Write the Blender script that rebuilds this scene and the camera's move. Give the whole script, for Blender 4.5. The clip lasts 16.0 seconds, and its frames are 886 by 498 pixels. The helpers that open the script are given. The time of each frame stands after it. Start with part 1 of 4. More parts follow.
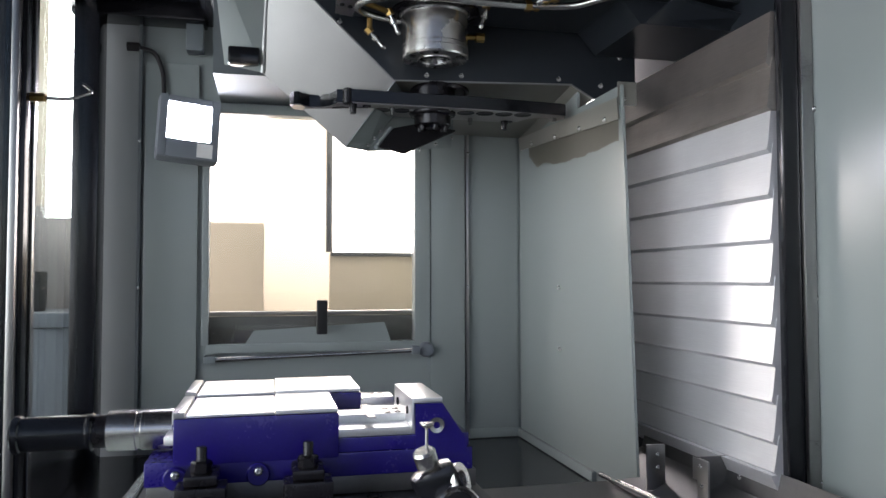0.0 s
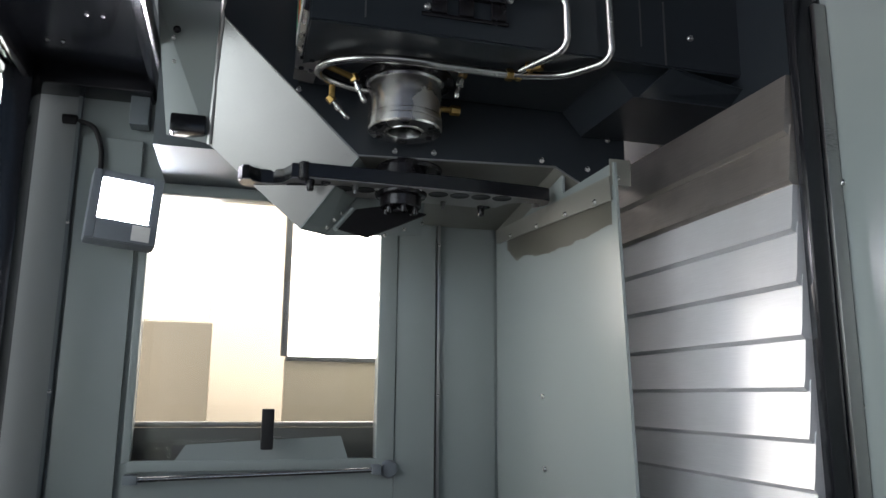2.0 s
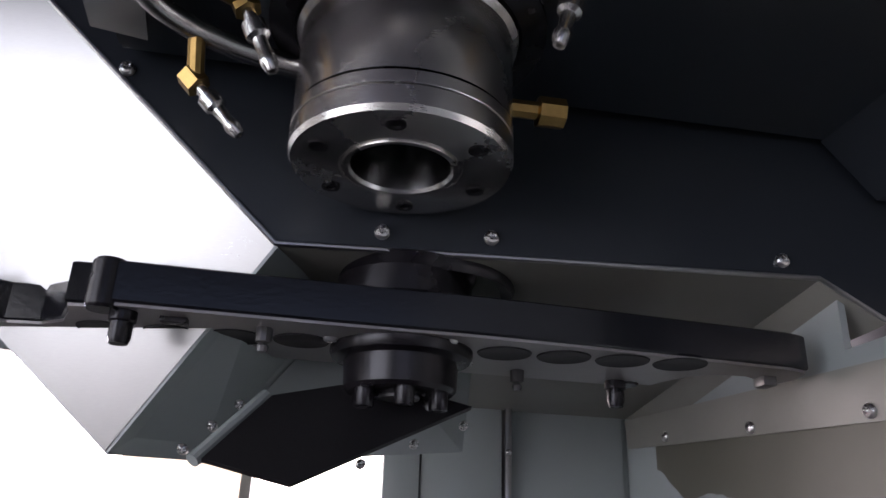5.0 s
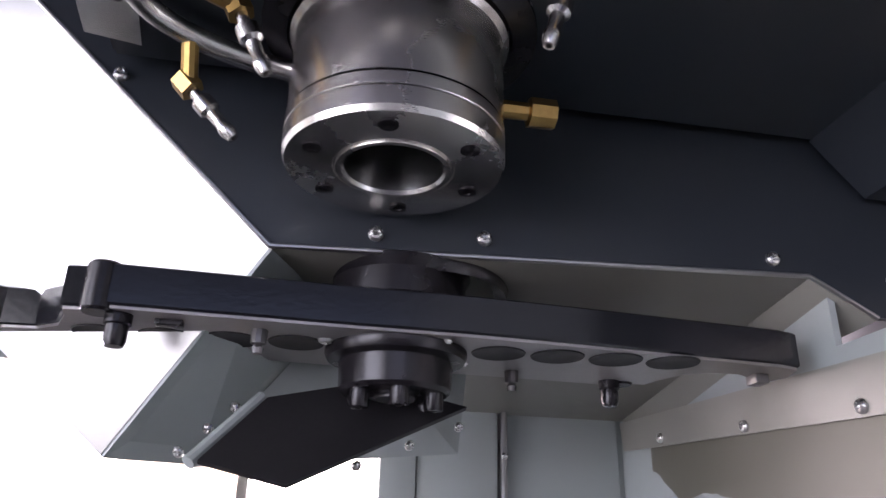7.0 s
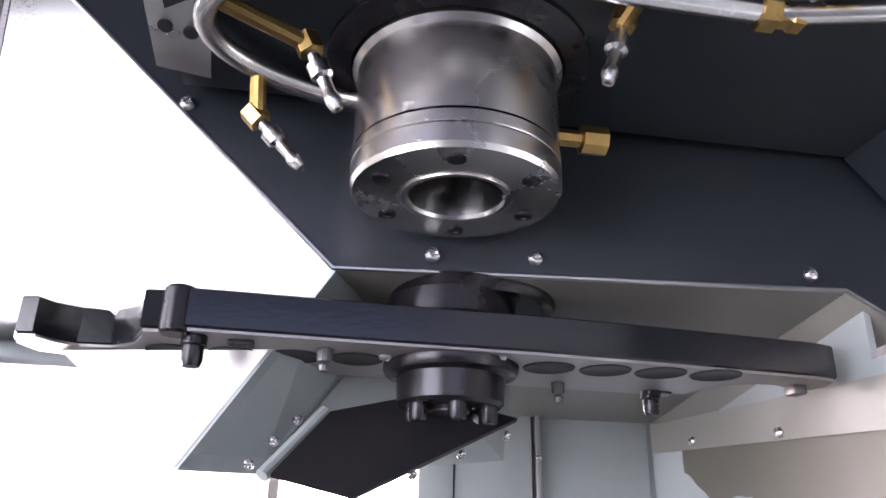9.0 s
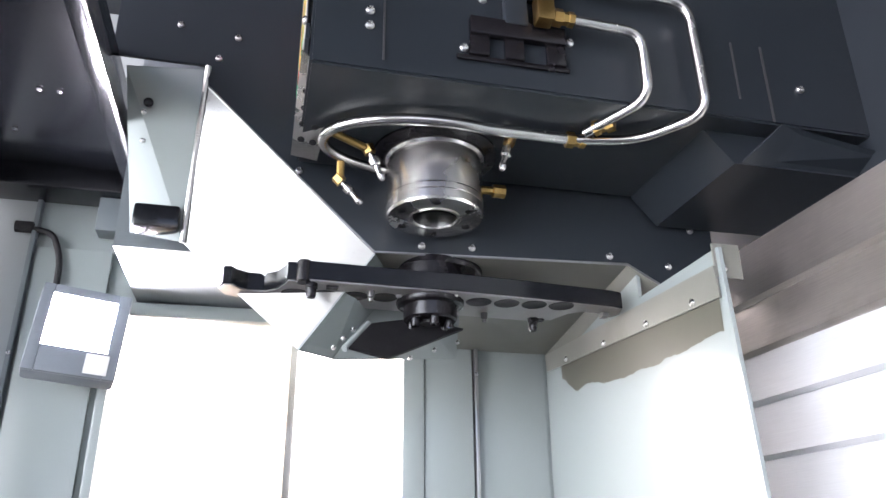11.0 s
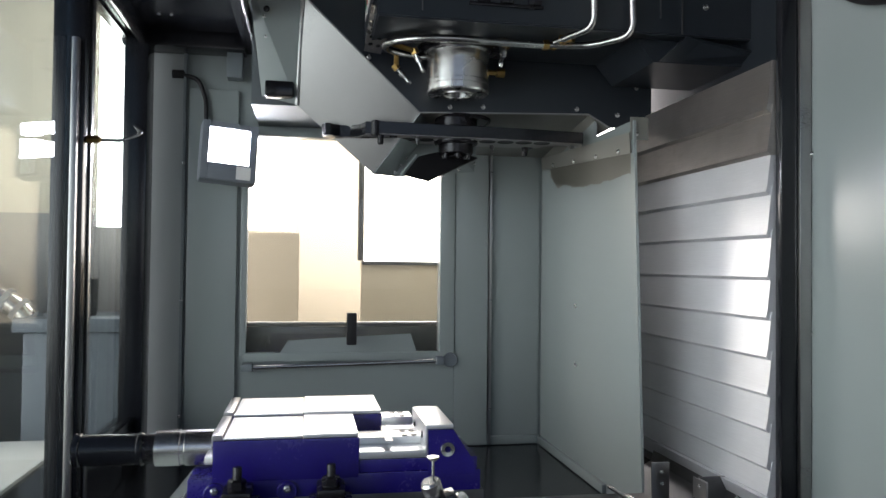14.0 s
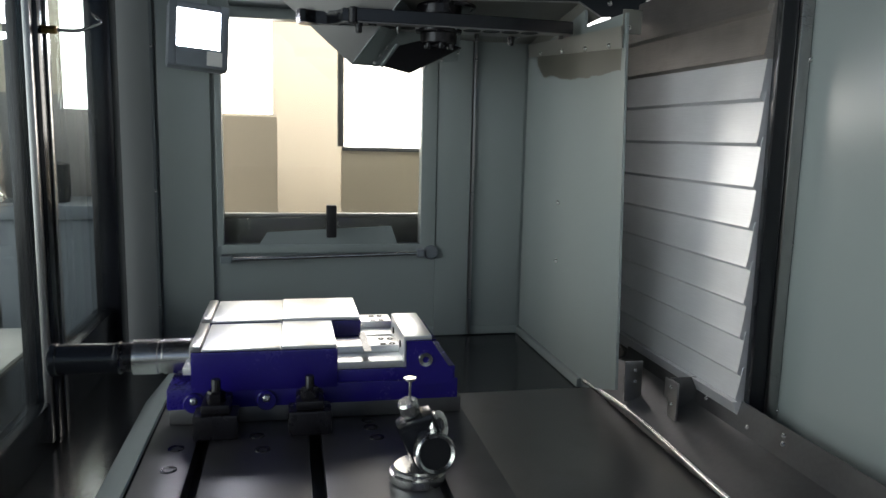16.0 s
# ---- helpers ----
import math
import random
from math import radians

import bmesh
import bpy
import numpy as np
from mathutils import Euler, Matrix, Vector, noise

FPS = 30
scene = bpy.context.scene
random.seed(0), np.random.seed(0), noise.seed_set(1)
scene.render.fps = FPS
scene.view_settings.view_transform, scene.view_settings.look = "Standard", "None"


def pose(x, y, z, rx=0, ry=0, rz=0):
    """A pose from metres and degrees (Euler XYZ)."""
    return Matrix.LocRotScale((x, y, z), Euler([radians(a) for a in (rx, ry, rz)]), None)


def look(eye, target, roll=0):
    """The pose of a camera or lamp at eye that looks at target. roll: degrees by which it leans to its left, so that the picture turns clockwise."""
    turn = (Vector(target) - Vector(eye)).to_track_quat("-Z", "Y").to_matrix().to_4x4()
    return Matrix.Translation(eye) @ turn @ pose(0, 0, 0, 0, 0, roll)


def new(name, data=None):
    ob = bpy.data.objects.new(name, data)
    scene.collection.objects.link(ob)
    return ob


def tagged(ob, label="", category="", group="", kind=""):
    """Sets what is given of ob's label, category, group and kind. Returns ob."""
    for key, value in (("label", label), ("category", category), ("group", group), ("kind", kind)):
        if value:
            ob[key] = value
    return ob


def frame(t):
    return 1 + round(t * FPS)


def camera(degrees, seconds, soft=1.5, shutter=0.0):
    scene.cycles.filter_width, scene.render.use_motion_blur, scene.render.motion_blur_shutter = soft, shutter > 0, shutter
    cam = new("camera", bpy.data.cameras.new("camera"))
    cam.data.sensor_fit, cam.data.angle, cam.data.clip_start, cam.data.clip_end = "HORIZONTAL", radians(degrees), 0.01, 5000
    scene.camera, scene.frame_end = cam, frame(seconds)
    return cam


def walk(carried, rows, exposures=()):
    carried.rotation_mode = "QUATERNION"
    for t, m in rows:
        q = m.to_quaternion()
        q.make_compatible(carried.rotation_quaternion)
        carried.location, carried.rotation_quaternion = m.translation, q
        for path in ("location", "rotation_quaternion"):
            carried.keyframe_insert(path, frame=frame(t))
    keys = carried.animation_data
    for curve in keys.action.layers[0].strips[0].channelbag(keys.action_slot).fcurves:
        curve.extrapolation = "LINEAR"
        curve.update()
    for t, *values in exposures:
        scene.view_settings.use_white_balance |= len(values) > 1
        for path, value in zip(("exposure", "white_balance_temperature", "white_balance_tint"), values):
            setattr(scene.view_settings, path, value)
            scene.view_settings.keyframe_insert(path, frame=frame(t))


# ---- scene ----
cam = camera(61.0, 16.0)
PATH = [
    (0, (-0.233, -1.065, 0.359), (0.214, 0.883, 0.441), -0.1),
    (0.5, (-0.238, -1.066, 0.35), (0.201, 0.879, 0.509), 0.2),
    (1, (-0.243, -1.072, 0.33), (0.197, 0.866, 0.559), 0.4),
    (1.5, (-0.239, -1.058, 0.307), (0.225, 0.861, 0.628), 0.7),
    (2, (-0.175, -0.842, 0.336), (0.337, 1.053, 0.722), 0.5),
    (2.4, (-0.149, -0.644, 0.359), (0.39, 1.222, 0.834), 0.1),
    (3, (-0.048, -0.357, 0.424), (0.417, 1.476, 1.076), 0.5),
    (3.5, (0.055, -0.088, 0.481), (0.362, 1.7, 1.325), 1.8),
    (4, (0.064, 0.076, 0.618), (0.361, 1.925, 1.322), 2.5),
    (6.5, (0.075, 0.078, 0.599), (0.398, 1.888, 1.386), 1.4),
    (7, (0.069, 0.076, 0.604), (0.387, 1.899, 1.361), 1.4),
    (7.5, (0.062, 0.076, 0.609), (0.361, 1.909, 1.352), 1.4),
    (8, (0.059, 0.074, 0.624), (0.341, 1.914, 1.354), 1.7),
    (8.5, (0.053, 0.072, 0.633), (0.336, 1.912, 1.364), 1.6),
    (11, (-0.12, -0.478, 0.377), (0.324, 1.322, 1.128), -0.5),
    (11.5, (-0.136, -0.752, 0.336), (0.252, 1.126, 0.906), 0.1),
    (12.4, (-0.229, -1.107, 0.304), (0.16, 0.812, 0.713), 0.2),
    (13, (-0.226, -1.128, 0.354), (0.151, 0.819, 0.611), 0.4),
    (13.5, (-0.215, -1.155, 0.399), (0.144, 0.806, 0.555), 0.4),
    (14, (-0.219, -1.178, 0.441), (0.131, 0.791, 0.486), 0.6),
    (14.5, (-0.232, -1.182, 0.486), (0.147, 0.78, 0.389), 0.8),
    (15, (-0.216, -1.165, 0.498), (0.187, 0.781, 0.275), 1.2),
    (15.5, (-0.219, -1.144, 0.503), (0.192, 0.796, 0.238), 1.4),
    (16, (-0.207, -1.143, 0.506), (0.187, 0.795, 0.206), 1.3),
]
EXPOSURES = [(t, ev, 6350, tint) for t, ev, tint in (
    (0, -0.3, 24), (1.5, -0.4, 21), (2.5, -0.7, 20), (3.5, -1.1, 24), (4.2, -0.78, 32), (6.3, 0.3, 38), (7, 0.7, 40), (8.7, 1.25, 40),
    (10.8, 1.45, 30), (11.5, 0.98, 24), (12.5, 0.3, 22), (14.5, -0.65, 18), (16, -1.0, 16))]
walk(cam, [(t, look(eye, target, roll)) for t, eye, target, roll in PATH], EXPOSURES)

# ---- light ----
world = bpy.data.worlds.new("sky")
scene.world = world
world.use_nodes = True
wn = world.node_tree
sky = wn.nodes.new("ShaderNodeTexSky")
sky.sky_type = "NISHITA"
sky.sun_disc = False
sky.sun_elevation, sky.sun_rotation = radians(40), radians(20)
wn.nodes["Background"].inputs[1].default_value = 0.12
wn.links.new(sky.outputs[0], wn.nodes["Background"].inputs[0])
sun = new("sun", bpy.data.lights.new("sun", "SUN"))
sun.data.energy, sun.data.angle, sun.data.color = 2.0, radians(0.5), (1, 0.95, 0.86)
sun.matrix_world = look((1.0, 3.0, 3.4), (0, 0, 0))


def area(name, eye, target, sx, sy, power, color):
    lamp = new(name, bpy.data.lights.new(name, "AREA"))
    lamp.data.shape, lamp.data.size, lamp.data.size_y = "RECTANGLE", sx, sy
    lamp.data.energy, lamp.data.color = power, color
    lamp.matrix_world = look(eye, target)
    return lamp


# daylight in the open side of the machine behind the walker
area("opening_daylight", (-0.05, -1.80, 0.72), (0.1, 0, 0.40), 1.1, 0.9, 1.2, (0.94, 0.97, 1))


# ---- materials ----
def material(name, color, rough=0.5, metal=0.0, vary=0.12, scale=8.0, bump=0.05, fine=120.0, stretch=(1, 1, 1), coat=0.0, stain=0.0, spec=0.5, grain=0.45):
    m = bpy.data.materials.new(name)
    m.use_nodes = True
    n, l = m.node_tree.nodes, m.node_tree.links
    b = n["Principled BSDF"]
    tc = n.new("ShaderNodeTexCoord")
    mp = n.new("ShaderNodeMapping")
    mp.inputs["Scale"].default_value = stretch
    l.new(tc.outputs["Object"], mp.inputs[0])
    big, small = n.new("ShaderNodeTexNoise"), n.new("ShaderNodeTexNoise")
    big.inputs["Scale"].default_value, big.inputs["Detail"].default_value = scale, 5
    small.inputs["Scale"].default_value, small.inputs["Detail"].default_value = fine, 3
    l.new(tc.outputs["Object"], big.inputs[0])
    l.new(mp.outputs[0], small.inputs[0])
    add = n.new("ShaderNodeMath")
    add.operation = "MULTIPLY_ADD"
    add.inputs[1].default_value = grain
    l.new(small.outputs[0], add.inputs[0])
    l.new(big.outputs[0], add.inputs[2])
    ramp = n.new("ShaderNodeMapRange")
    ramp.inputs[1].default_value, ramp.inputs[2].default_value = 0.45, 1.0
    ramp.inputs[3].default_value, ramp.inputs[4].default_value = 1 - vary, 1 + vary
    l.new(add.outputs[0], ramp.inputs[0])
    mul = n.new("ShaderNodeVectorMath")
    mul.operation = "SCALE"
    mul.inputs[0].default_value = color
    l.new(ramp.outputs[0], mul.inputs["Scale"])
    base = mul.outputs[0]
    if stain > 0:
        spots = n.new("ShaderNodeTexNoise")
        spots.inputs["Scale"].default_value, spots.inputs["Detail"].default_value = 5.5, 8
        l.new(tc.outputs["Object"], spots.inputs[0])
        sr = n.new("ShaderNodeMapRange")
        sr.inputs[1].default_value, sr.inputs[2].default_value, sr.inputs[4].default_value = 0.56, 0.72, stain
        l.new(spots.outputs[0], sr.inputs[0])
        mix = n.new("ShaderNodeMix")
        mix.data_type = "RGBA"
        mix.inputs[7].default_value = (color[0] * 0.45, color[1] * 0.40, color[2] * 0.32, 1)
        l.new(sr.outputs[0], mix.inputs[0])
        l.new(base, mix.inputs[6])
        base = mix.outputs[2]
    l.new(base, b.inputs["Base Color"])
    rr = n.new("ShaderNodeMapRange")
    rr.inputs[1].default_value, rr.inputs[2].default_value = 0.4, 1.05
    rr.inputs[3].default_value, rr.inputs[4].default_value = max(0.02, rough * 0.86), min(1, rough * 1.14)
    l.new(add.outputs[0], rr.inputs[0])
    l.new(rr.outputs[0], b.inputs["Roughness"])
    b.inputs["Metallic"].default_value = metal
    b.inputs["Coat Weight"].default_value = coat
    b.inputs["Specular IOR Level"].default_value = spec
    if bump > 0:
        bp = n.new("ShaderNodeBump")
        bp.inputs["Strength"].default_value, bp.inputs["Distance"].default_value = bump, 0.002
        l.new(small.outputs[0], bp.inputs["Height"])
        l.new(bp.outputs[0], b.inputs["Normal"])
    return m


def glow(name, color, strength):
    m = bpy.data.materials.new(name)
    m.use_nodes = True
    n, l = m.node_tree.nodes, m.node_tree.links
    b = n["Principled BSDF"]
    b.inputs["Base Color"].default_value = (*color, 1)
    b.inputs["Emission Color"].default_value = (*color, 1)
    b.inputs["Emission Strength"].default_value = strength
    return m


def glass_material(name, tint, rough=0.02):
    m = bpy.data.materials.new(name)
    m.use_nodes = True
    n, l = m.node_tree.nodes, m.node_tree.links
    out = n["Material Output"]
    tr, gl, mx, lw = n.new("ShaderNodeBsdfTransparent"), n.new("ShaderNodeBsdfGlossy"), n.new("ShaderNodeMixShader"), n.new("ShaderNodeLayerWeight")
    pw, fr = n.new("ShaderNodeMath"), n.new("ShaderNodeMath")
    pw.operation, pw.inputs[1].default_value = "POWER", 5.0
    fr.operation, fr.inputs[1].default_value, fr.inputs[2].default_value = "MULTIPLY_ADD", 0.8, 0.035
    l.new(lw.outputs["Facing"], pw.inputs[0])
    l.new(pw.outputs[0], fr.inputs[0])
    tr.inputs[0].default_value = (*tint, 1)
    gl.inputs["Roughness"].default_value = rough
    l.new(fr.outputs[0], mx.inputs[0])
    l.new(tr.outputs[0], mx.inputs[1])
    l.new(gl.outputs[0], mx.inputs[2])
    l.new(mx.outputs[0], out.inputs[0])
    return m


M_WALL = material("grey_green_enamel", (0.272, 0.305, 0.298), 0.25, vary=0.03, scale=1.6, fine=200, bump=0.0, grain=0.05)
M_WALL_DARK = material("dark_grey_enamel", (0.15, 0.175, 0.185), 0.50, vary=0.06, scale=4, fine=220, bump=0.004, grain=0.1)
M_HEAD = material("charcoal_enamel", (0.018, 0.023, 0.028), 0.34, vary=0.08, scale=5, fine=240, bump=0.0, grain=0.06)
M_BLACK = material("black_gloss_enamel", (0.008, 0.009, 0.011), 0.18, vary=0.1, scale=6, fine=200, bump=0.04)
M_BURNISHED = material("blackened_steel", (0.016, 0.015, 0.017), 0.28, metal=0.4, vary=0.12, scale=30, fine=200, bump=0.0, grain=0.15)
M_STAINLESS = material("brushed_stainless", (0.40, 0.395, 0.385), 0.30, metal=1.0, vary=0.08, scale=6, fine=180, stretch=(1, 1, 14), bump=0.015)
M_SLAT = material("brushed_cover_steel", (0.74, 0.75, 0.76), 0.40, metal=0.55, vary=0.10, scale=5, fine=140, stretch=(1, 0.15, 6), bump=0.05)
M_BORE = material("dark_spindle_taper", (0.20, 0.20, 0.20), 0.24, metal=1.0, vary=0.05, scale=10, fine=200, bump=0.0, grain=0.1)
M_CHROME = material("ground_steel", (0.74, 0.72, 0.69), 0.29, metal=1.0, vary=0.04, scale=10, fine=240, stretch=(1, 1, 10), bump=0.0, grain=0.08)
# same cover steel, with the head's shade and dark reflection put into the colour
M_SLATTOP = material("head_shaded_cover_steel", (0.62, 0.58, 0.53), 0.38, metal=0.95, vary=0.2, scale=6, fine=120, stretch=(1, 0.15, 6), bump=0.05, stain=0.5)
M_TUBE = material("steel_tube", (0.58, 0.57, 0.55), 0.27, metal=1.0, vary=0.08, scale=25, fine=200, bump=0.0, grain=0.12)
M_BRASS = material("brass", (0.36, 0.23, 0.08), 0.32, metal=1.0, vary=0.2, scale=40, fine=300, bump=0.03)
M_SCREW = material("zinc_screw", (0.55, 0.55, 0.54), 0.28, metal=1.0, vary=0.12, scale=60, fine=400, bump=0.02)
M_BLUE = material("blue_paint", (0.014, 0.008, 0.15), 0.26, vary=0.18, scale=14, fine=220, bump=0.06, coat=0.3)
M_MACHINED = material("ground_vise_steel", (0.92, 0.92, 0.91), 0.34, metal=0.9, vary=0.06, scale=12, fine=160, stretch=(14, 1, 1), bump=0.03)
M_TABLE = material("machined_table_iron", (0.14, 0.14, 0.145), 0.40, metal=0.9, vary=0.2, scale=9, fine=120, stretch=(1, 9, 1), bump=0.05, stain=0.4)
M_SHEET = material("worn_cover_sheet", (0.15, 0.15, 0.148), 0.36, metal=0.8, vary=0.14, scale=6, fine=130, bump=0.04, stain=0.35)
M_GRIMY = material("grimy_enamel", (0.185, 0.185, 0.160), 0.38, vary=0.12, scale=5, fine=160, bump=0.0, grain=0.08, stain=0.5)
M_ARMFACE = material("pale_arm_steel", (0.30, 0.285, 0.28), 0.36, metal=0.7, vary=0.18, scale=22, fine=260, bump=0.04, stain=0.45)
M_WET = material("oily_black_pan", (0.010, 0.011, 0.012), 0.15, vary=0.3, scale=8, fine=60, bump=0.10)
M_RUBBER = material("black_rubber", (0.006, 0.006, 0.007), 0.6, vary=0.15, scale=30, fine=300, bump=0.08)
M_LAMP = glow("lamp_glass", (0.93, 0.96, 1.0), 110)
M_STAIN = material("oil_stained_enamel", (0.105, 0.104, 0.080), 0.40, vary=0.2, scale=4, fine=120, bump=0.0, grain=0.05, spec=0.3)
M_GREYPL = material("grey_lamp_casting", (0.16, 0.18, 0.20), 0.45, vary=0.08, scale=20, fine=300)
M_GLASS = glass_material("door_glass", (0.86, 0.92, 0.90))
M_GLASSW = glass_material("window_glass", (0.95, 0.95, 0.92))
M_RED = material("red_print", (0.45, 0.02, 0.03), 0.4)
M_YELLOW = material("yellow_print", (0.6, 0.42, 0.05), 0.4)
M_GREEN = material("green_print", (0.02, 0.25, 0.12), 0.4)
M_WHITE = material("white_label", (0.75, 0.74, 0.70), 0.45, vary=0.05, scale=20)
M_BEIGE = material("beige_hall_wall", (0.62, 0.52, 0.38), 0.7, vary=0.08, scale=2, fine=40)
M_SKYPANE = glow("bright_hall_window", (1.0, 0.97, 0.91), 13.0)
M_PALE = material("cream_blind", (0.46, 0.42, 0.335), 0.8, vary=0.06, scale=2, fine=40, bump=0.0)
M_CONCRETE = material("hall_floor", (0.20, 0.19, 0.18), 0.6, vary=0.15, scale=3, fine=60, bump=0.05)


# ---- building blocks ----
def box(bm, x0, x1, y0, y1, z0, z1, bevel=0.0, m=None):
    g = bmesh.ops.create_cube(bm, size=1.0)
    vs = g["verts"]
    for v in vs:
        v.co = Vector(((x0 + x1) / 2 + v.co.x * (x1 - x0), (y0 + y1) / 2 + v.co.y * (y1 - y0), (z0 + z1) / 2 + v.co.z * (z1 - z0)))
    if bevel > 0:
        es = list({e for v in vs for e in v.link_edges})
        r = bmesh.ops.bevel(bm, geom=es, offset=bevel, segments=2, affect="EDGES", profile=0.6)
        vs = list({v for f in r["faces"] for v in f.verts} | {v for v in vs if v.is_valid})
    if m is not None:
        bmesh.ops.transform(bm, matrix=m, verts=[v for v in vs if v.is_valid])
    return bm


def lathe(bm, prof, m=None, seg=32):
    """Turned body: prof holds (radius, height) pairs about the local z axis."""
    rings = []
    for r, h in prof:
        if r < 1e-6:
            rings.append([bm.verts.new((0, 0, h))])
        else:
            rings.append([bm.verts.new((r * math.cos(2 * math.pi * i / seg), r * math.sin(2 * math.pi * i / seg), h)) for i in range(seg)])
    for a, b in zip(rings, rings[1:]):
        for i in range(seg):
            j = (i + 1) % seg
            if len(a) == 1 and len(b) > 1:
                bm.faces.new((a[0], b[j], b[i]))
            elif len(b) == 1 and len(a) > 1:
                bm.faces.new((a[i], a[j], b[0]))
            elif len(a) > 1:
                bm.faces.new((a[i], a[j], b[j], b[i]))
    if m is not None:
        bmesh.ops.transform(bm, matrix=m, verts=[v for r in rings for v in r])
    return bm


def prism(bm, pts, axis, a0, a1):
    """Outline pts, two coordinates each, drawn out along axis from a0 to a1."""
    def place(p, a):
        return {"x": (a, p[0], p[1]), "y": (p[0], a, p[1]), "z": (p[0], p[1], a)}[axis]
    lo = [bm.verts.new(place(p, a0)) for p in pts]
    hi = [bm.verts.new(place(p, a1)) for p in pts]
    bm.faces.new(lo)
    bm.faces.new(hi[::-1])
    k = len(pts)
    for i in range(k):
        bm.faces.new((lo[i], hi[i], hi[(i + 1) % k], lo[(i + 1) % k]))
    bmesh.ops.recalc_face_normals(bm, faces=bm.faces[:])
    return bm


def sheet(bm, quad, thick):
    """A plate with four corners and a thickness behind them."""
    q = [Vector(p) for p in quad]
    n = (q[1] - q[0]).cross(q[3] - q[0]).normalized() * thick
    a = [bm.verts.new(p) for p in q]
    b = [bm.verts.new(p + n) for p in q]
    bm.faces.new(a)
    bm.faces.new(b[::-1])
    k = len(q)
    for i in range(k):
        bm.faces.new((a[i], b[i], b[(i + 1) % k], a[(i + 1) % k]))
    bmesh.ops.recalc_face_normals(bm, faces=bm.faces[:])
    return bm


def rounded(path, radius=0.02, steps=5, closed=False):
    """Corners of a path turned into arcs."""
    p = [Vector(v) for v in path]
    out = []
    for i, v in enumerate(p):
        if not closed and i in (0, len(p) - 1):
            out.append(v)
            continue
        a, b = p[i - 1], p[(i + 1) % len(p)]
        da, db = (a - v), (b - v)
        r = min(radius, da.length * 0.45, db.length * 0.45)
        s, e = v + da.normalized() * r, v + db.normalized() * r
        for k in range(steps + 1):
            t = k / steps
            out.append(s * (1 - t) ** 2 + v * 2 * t * (1 - t) + e * t * t)
    return out


def tube(bm, path, r, seg=12, closed=False):
    p = [Vector(v) for v in path]
    rings = []
    up = Vector((0.13, 0.29, 0.95))
    for i, v in enumerate(p):
        if closed:
            d = p[(i + 1) % len(p)] - p[i - 1]
        else:
            d = p[min(i + 1, len(p) - 1)] - p[max(i - 1, 0)]
        d.normalize()
        s = d.cross(up).normalized()
        u = s.cross(d)
        rings.append([bm.verts.new(v + (s * math.cos(2 * math.pi * k / seg) + u * math.sin(2 * math.pi * k / seg)) * r) for k in range(seg)])
    pairs = list(zip(rings, rings[1:])) + ([(rings[-1], rings[0])] if closed else [])
    for a, b in pairs:
        for k in range(seg):
            j = (k + 1) % seg
            bm.faces.new((a[k], a[j], b[j], b[k]))
    if not closed:
        bm.faces.new(rings[0][::-1])
        bm.faces.new(rings[-1])
    bmesh.ops.recalc_face_normals(bm, faces=bm.faces[:])
    return bm


def mesh_of(name, bm, mat, smooth=True, sharp=32):
    me = bpy.data.meshes.new(name)
    bm.normal_update()
    bm.to_mesh(me)
    bm.free()
    me.materials.append(mat)
    if smooth:
        me.polygons.foreach_set("use_smooth", [True] * len(me.polygons))
        me.set_sharp_from_angle(angle=radians(sharp))
    return me


def part(name, bm, mat, parent, label="", smooth=True, sharp=32):
    ob = new(name, mesh_of(name, bm, mat, smooth, sharp))
    ob.parent = parent
    if label:
        tagged(ob, label)
    return ob


def thing(name, label, category, group="", at=(0, 0, 0)):
    ob = new(name)
    ob.empty_display_size = 0.02
    ob.location = at
    return tagged(ob, label, category, group)


def setting(name, bm, mat, label, category, smooth=True):
    return tagged(new(name, mesh_of(name, bm, mat, smooth)), label, category, kind="structure")


def B():
    return bmesh.new()


def boxed(*a, **k):
    return box(bmesh.new(), *a, **k)


def axis_to(direction):
    return Vector(direction).to_track_quat("Z", "Y").to_matrix().to_4x4()


def screw_mesh(name, r, mat=M_SCREW):
    bm = lathe(B(), [(0, 0.0), (r, 0.0), (r, r * 0.45), (r * 0.8, r * 0.75), (r * 0.5, r * 0.85), (r * 0.45, r * 0.45), (0, r * 0.4)], seg=14)
    return mesh_of(name, bm, mat)


SCREW = screw_mesh("screw", 0.0058)
SCREW_SMALL = screw_mesh("screw", 0.0042)
SCREW_BLACK = screw_mesh("socket_screw", 0.0075, M_BURNISHED)


def screw(parent, at, way=(0, -1, 0), mesh=SCREW, name="screw"):
    ob = new(name, mesh)
    ob.parent = parent
    ob.matrix_local = Matrix.Translation(at) @ axis_to(way)
    return ob


# ---- enclosure ----
FY = 1.015
WX0, WX1, WZ0, WZ1 = -0.397, 0.164, 0.186, 0.81
bm = B()
box(bm, -0.72, WX0, FY, FY + 0.03, -0.5, 1.5)
box(bm, WX1, 0.62, FY, FY + 0.03, -0.5, 1.5)
box(bm, WX0, WX1, FY, FY + 0.03, -0.5, WZ0)
box(bm, WX0, WX1, FY, FY + 0.03, WZ1, 1.5)
wall_far = setting("wall_north", bm, M_WALL, "grey-green enamelled sheet metal side wall with a window", "wall")
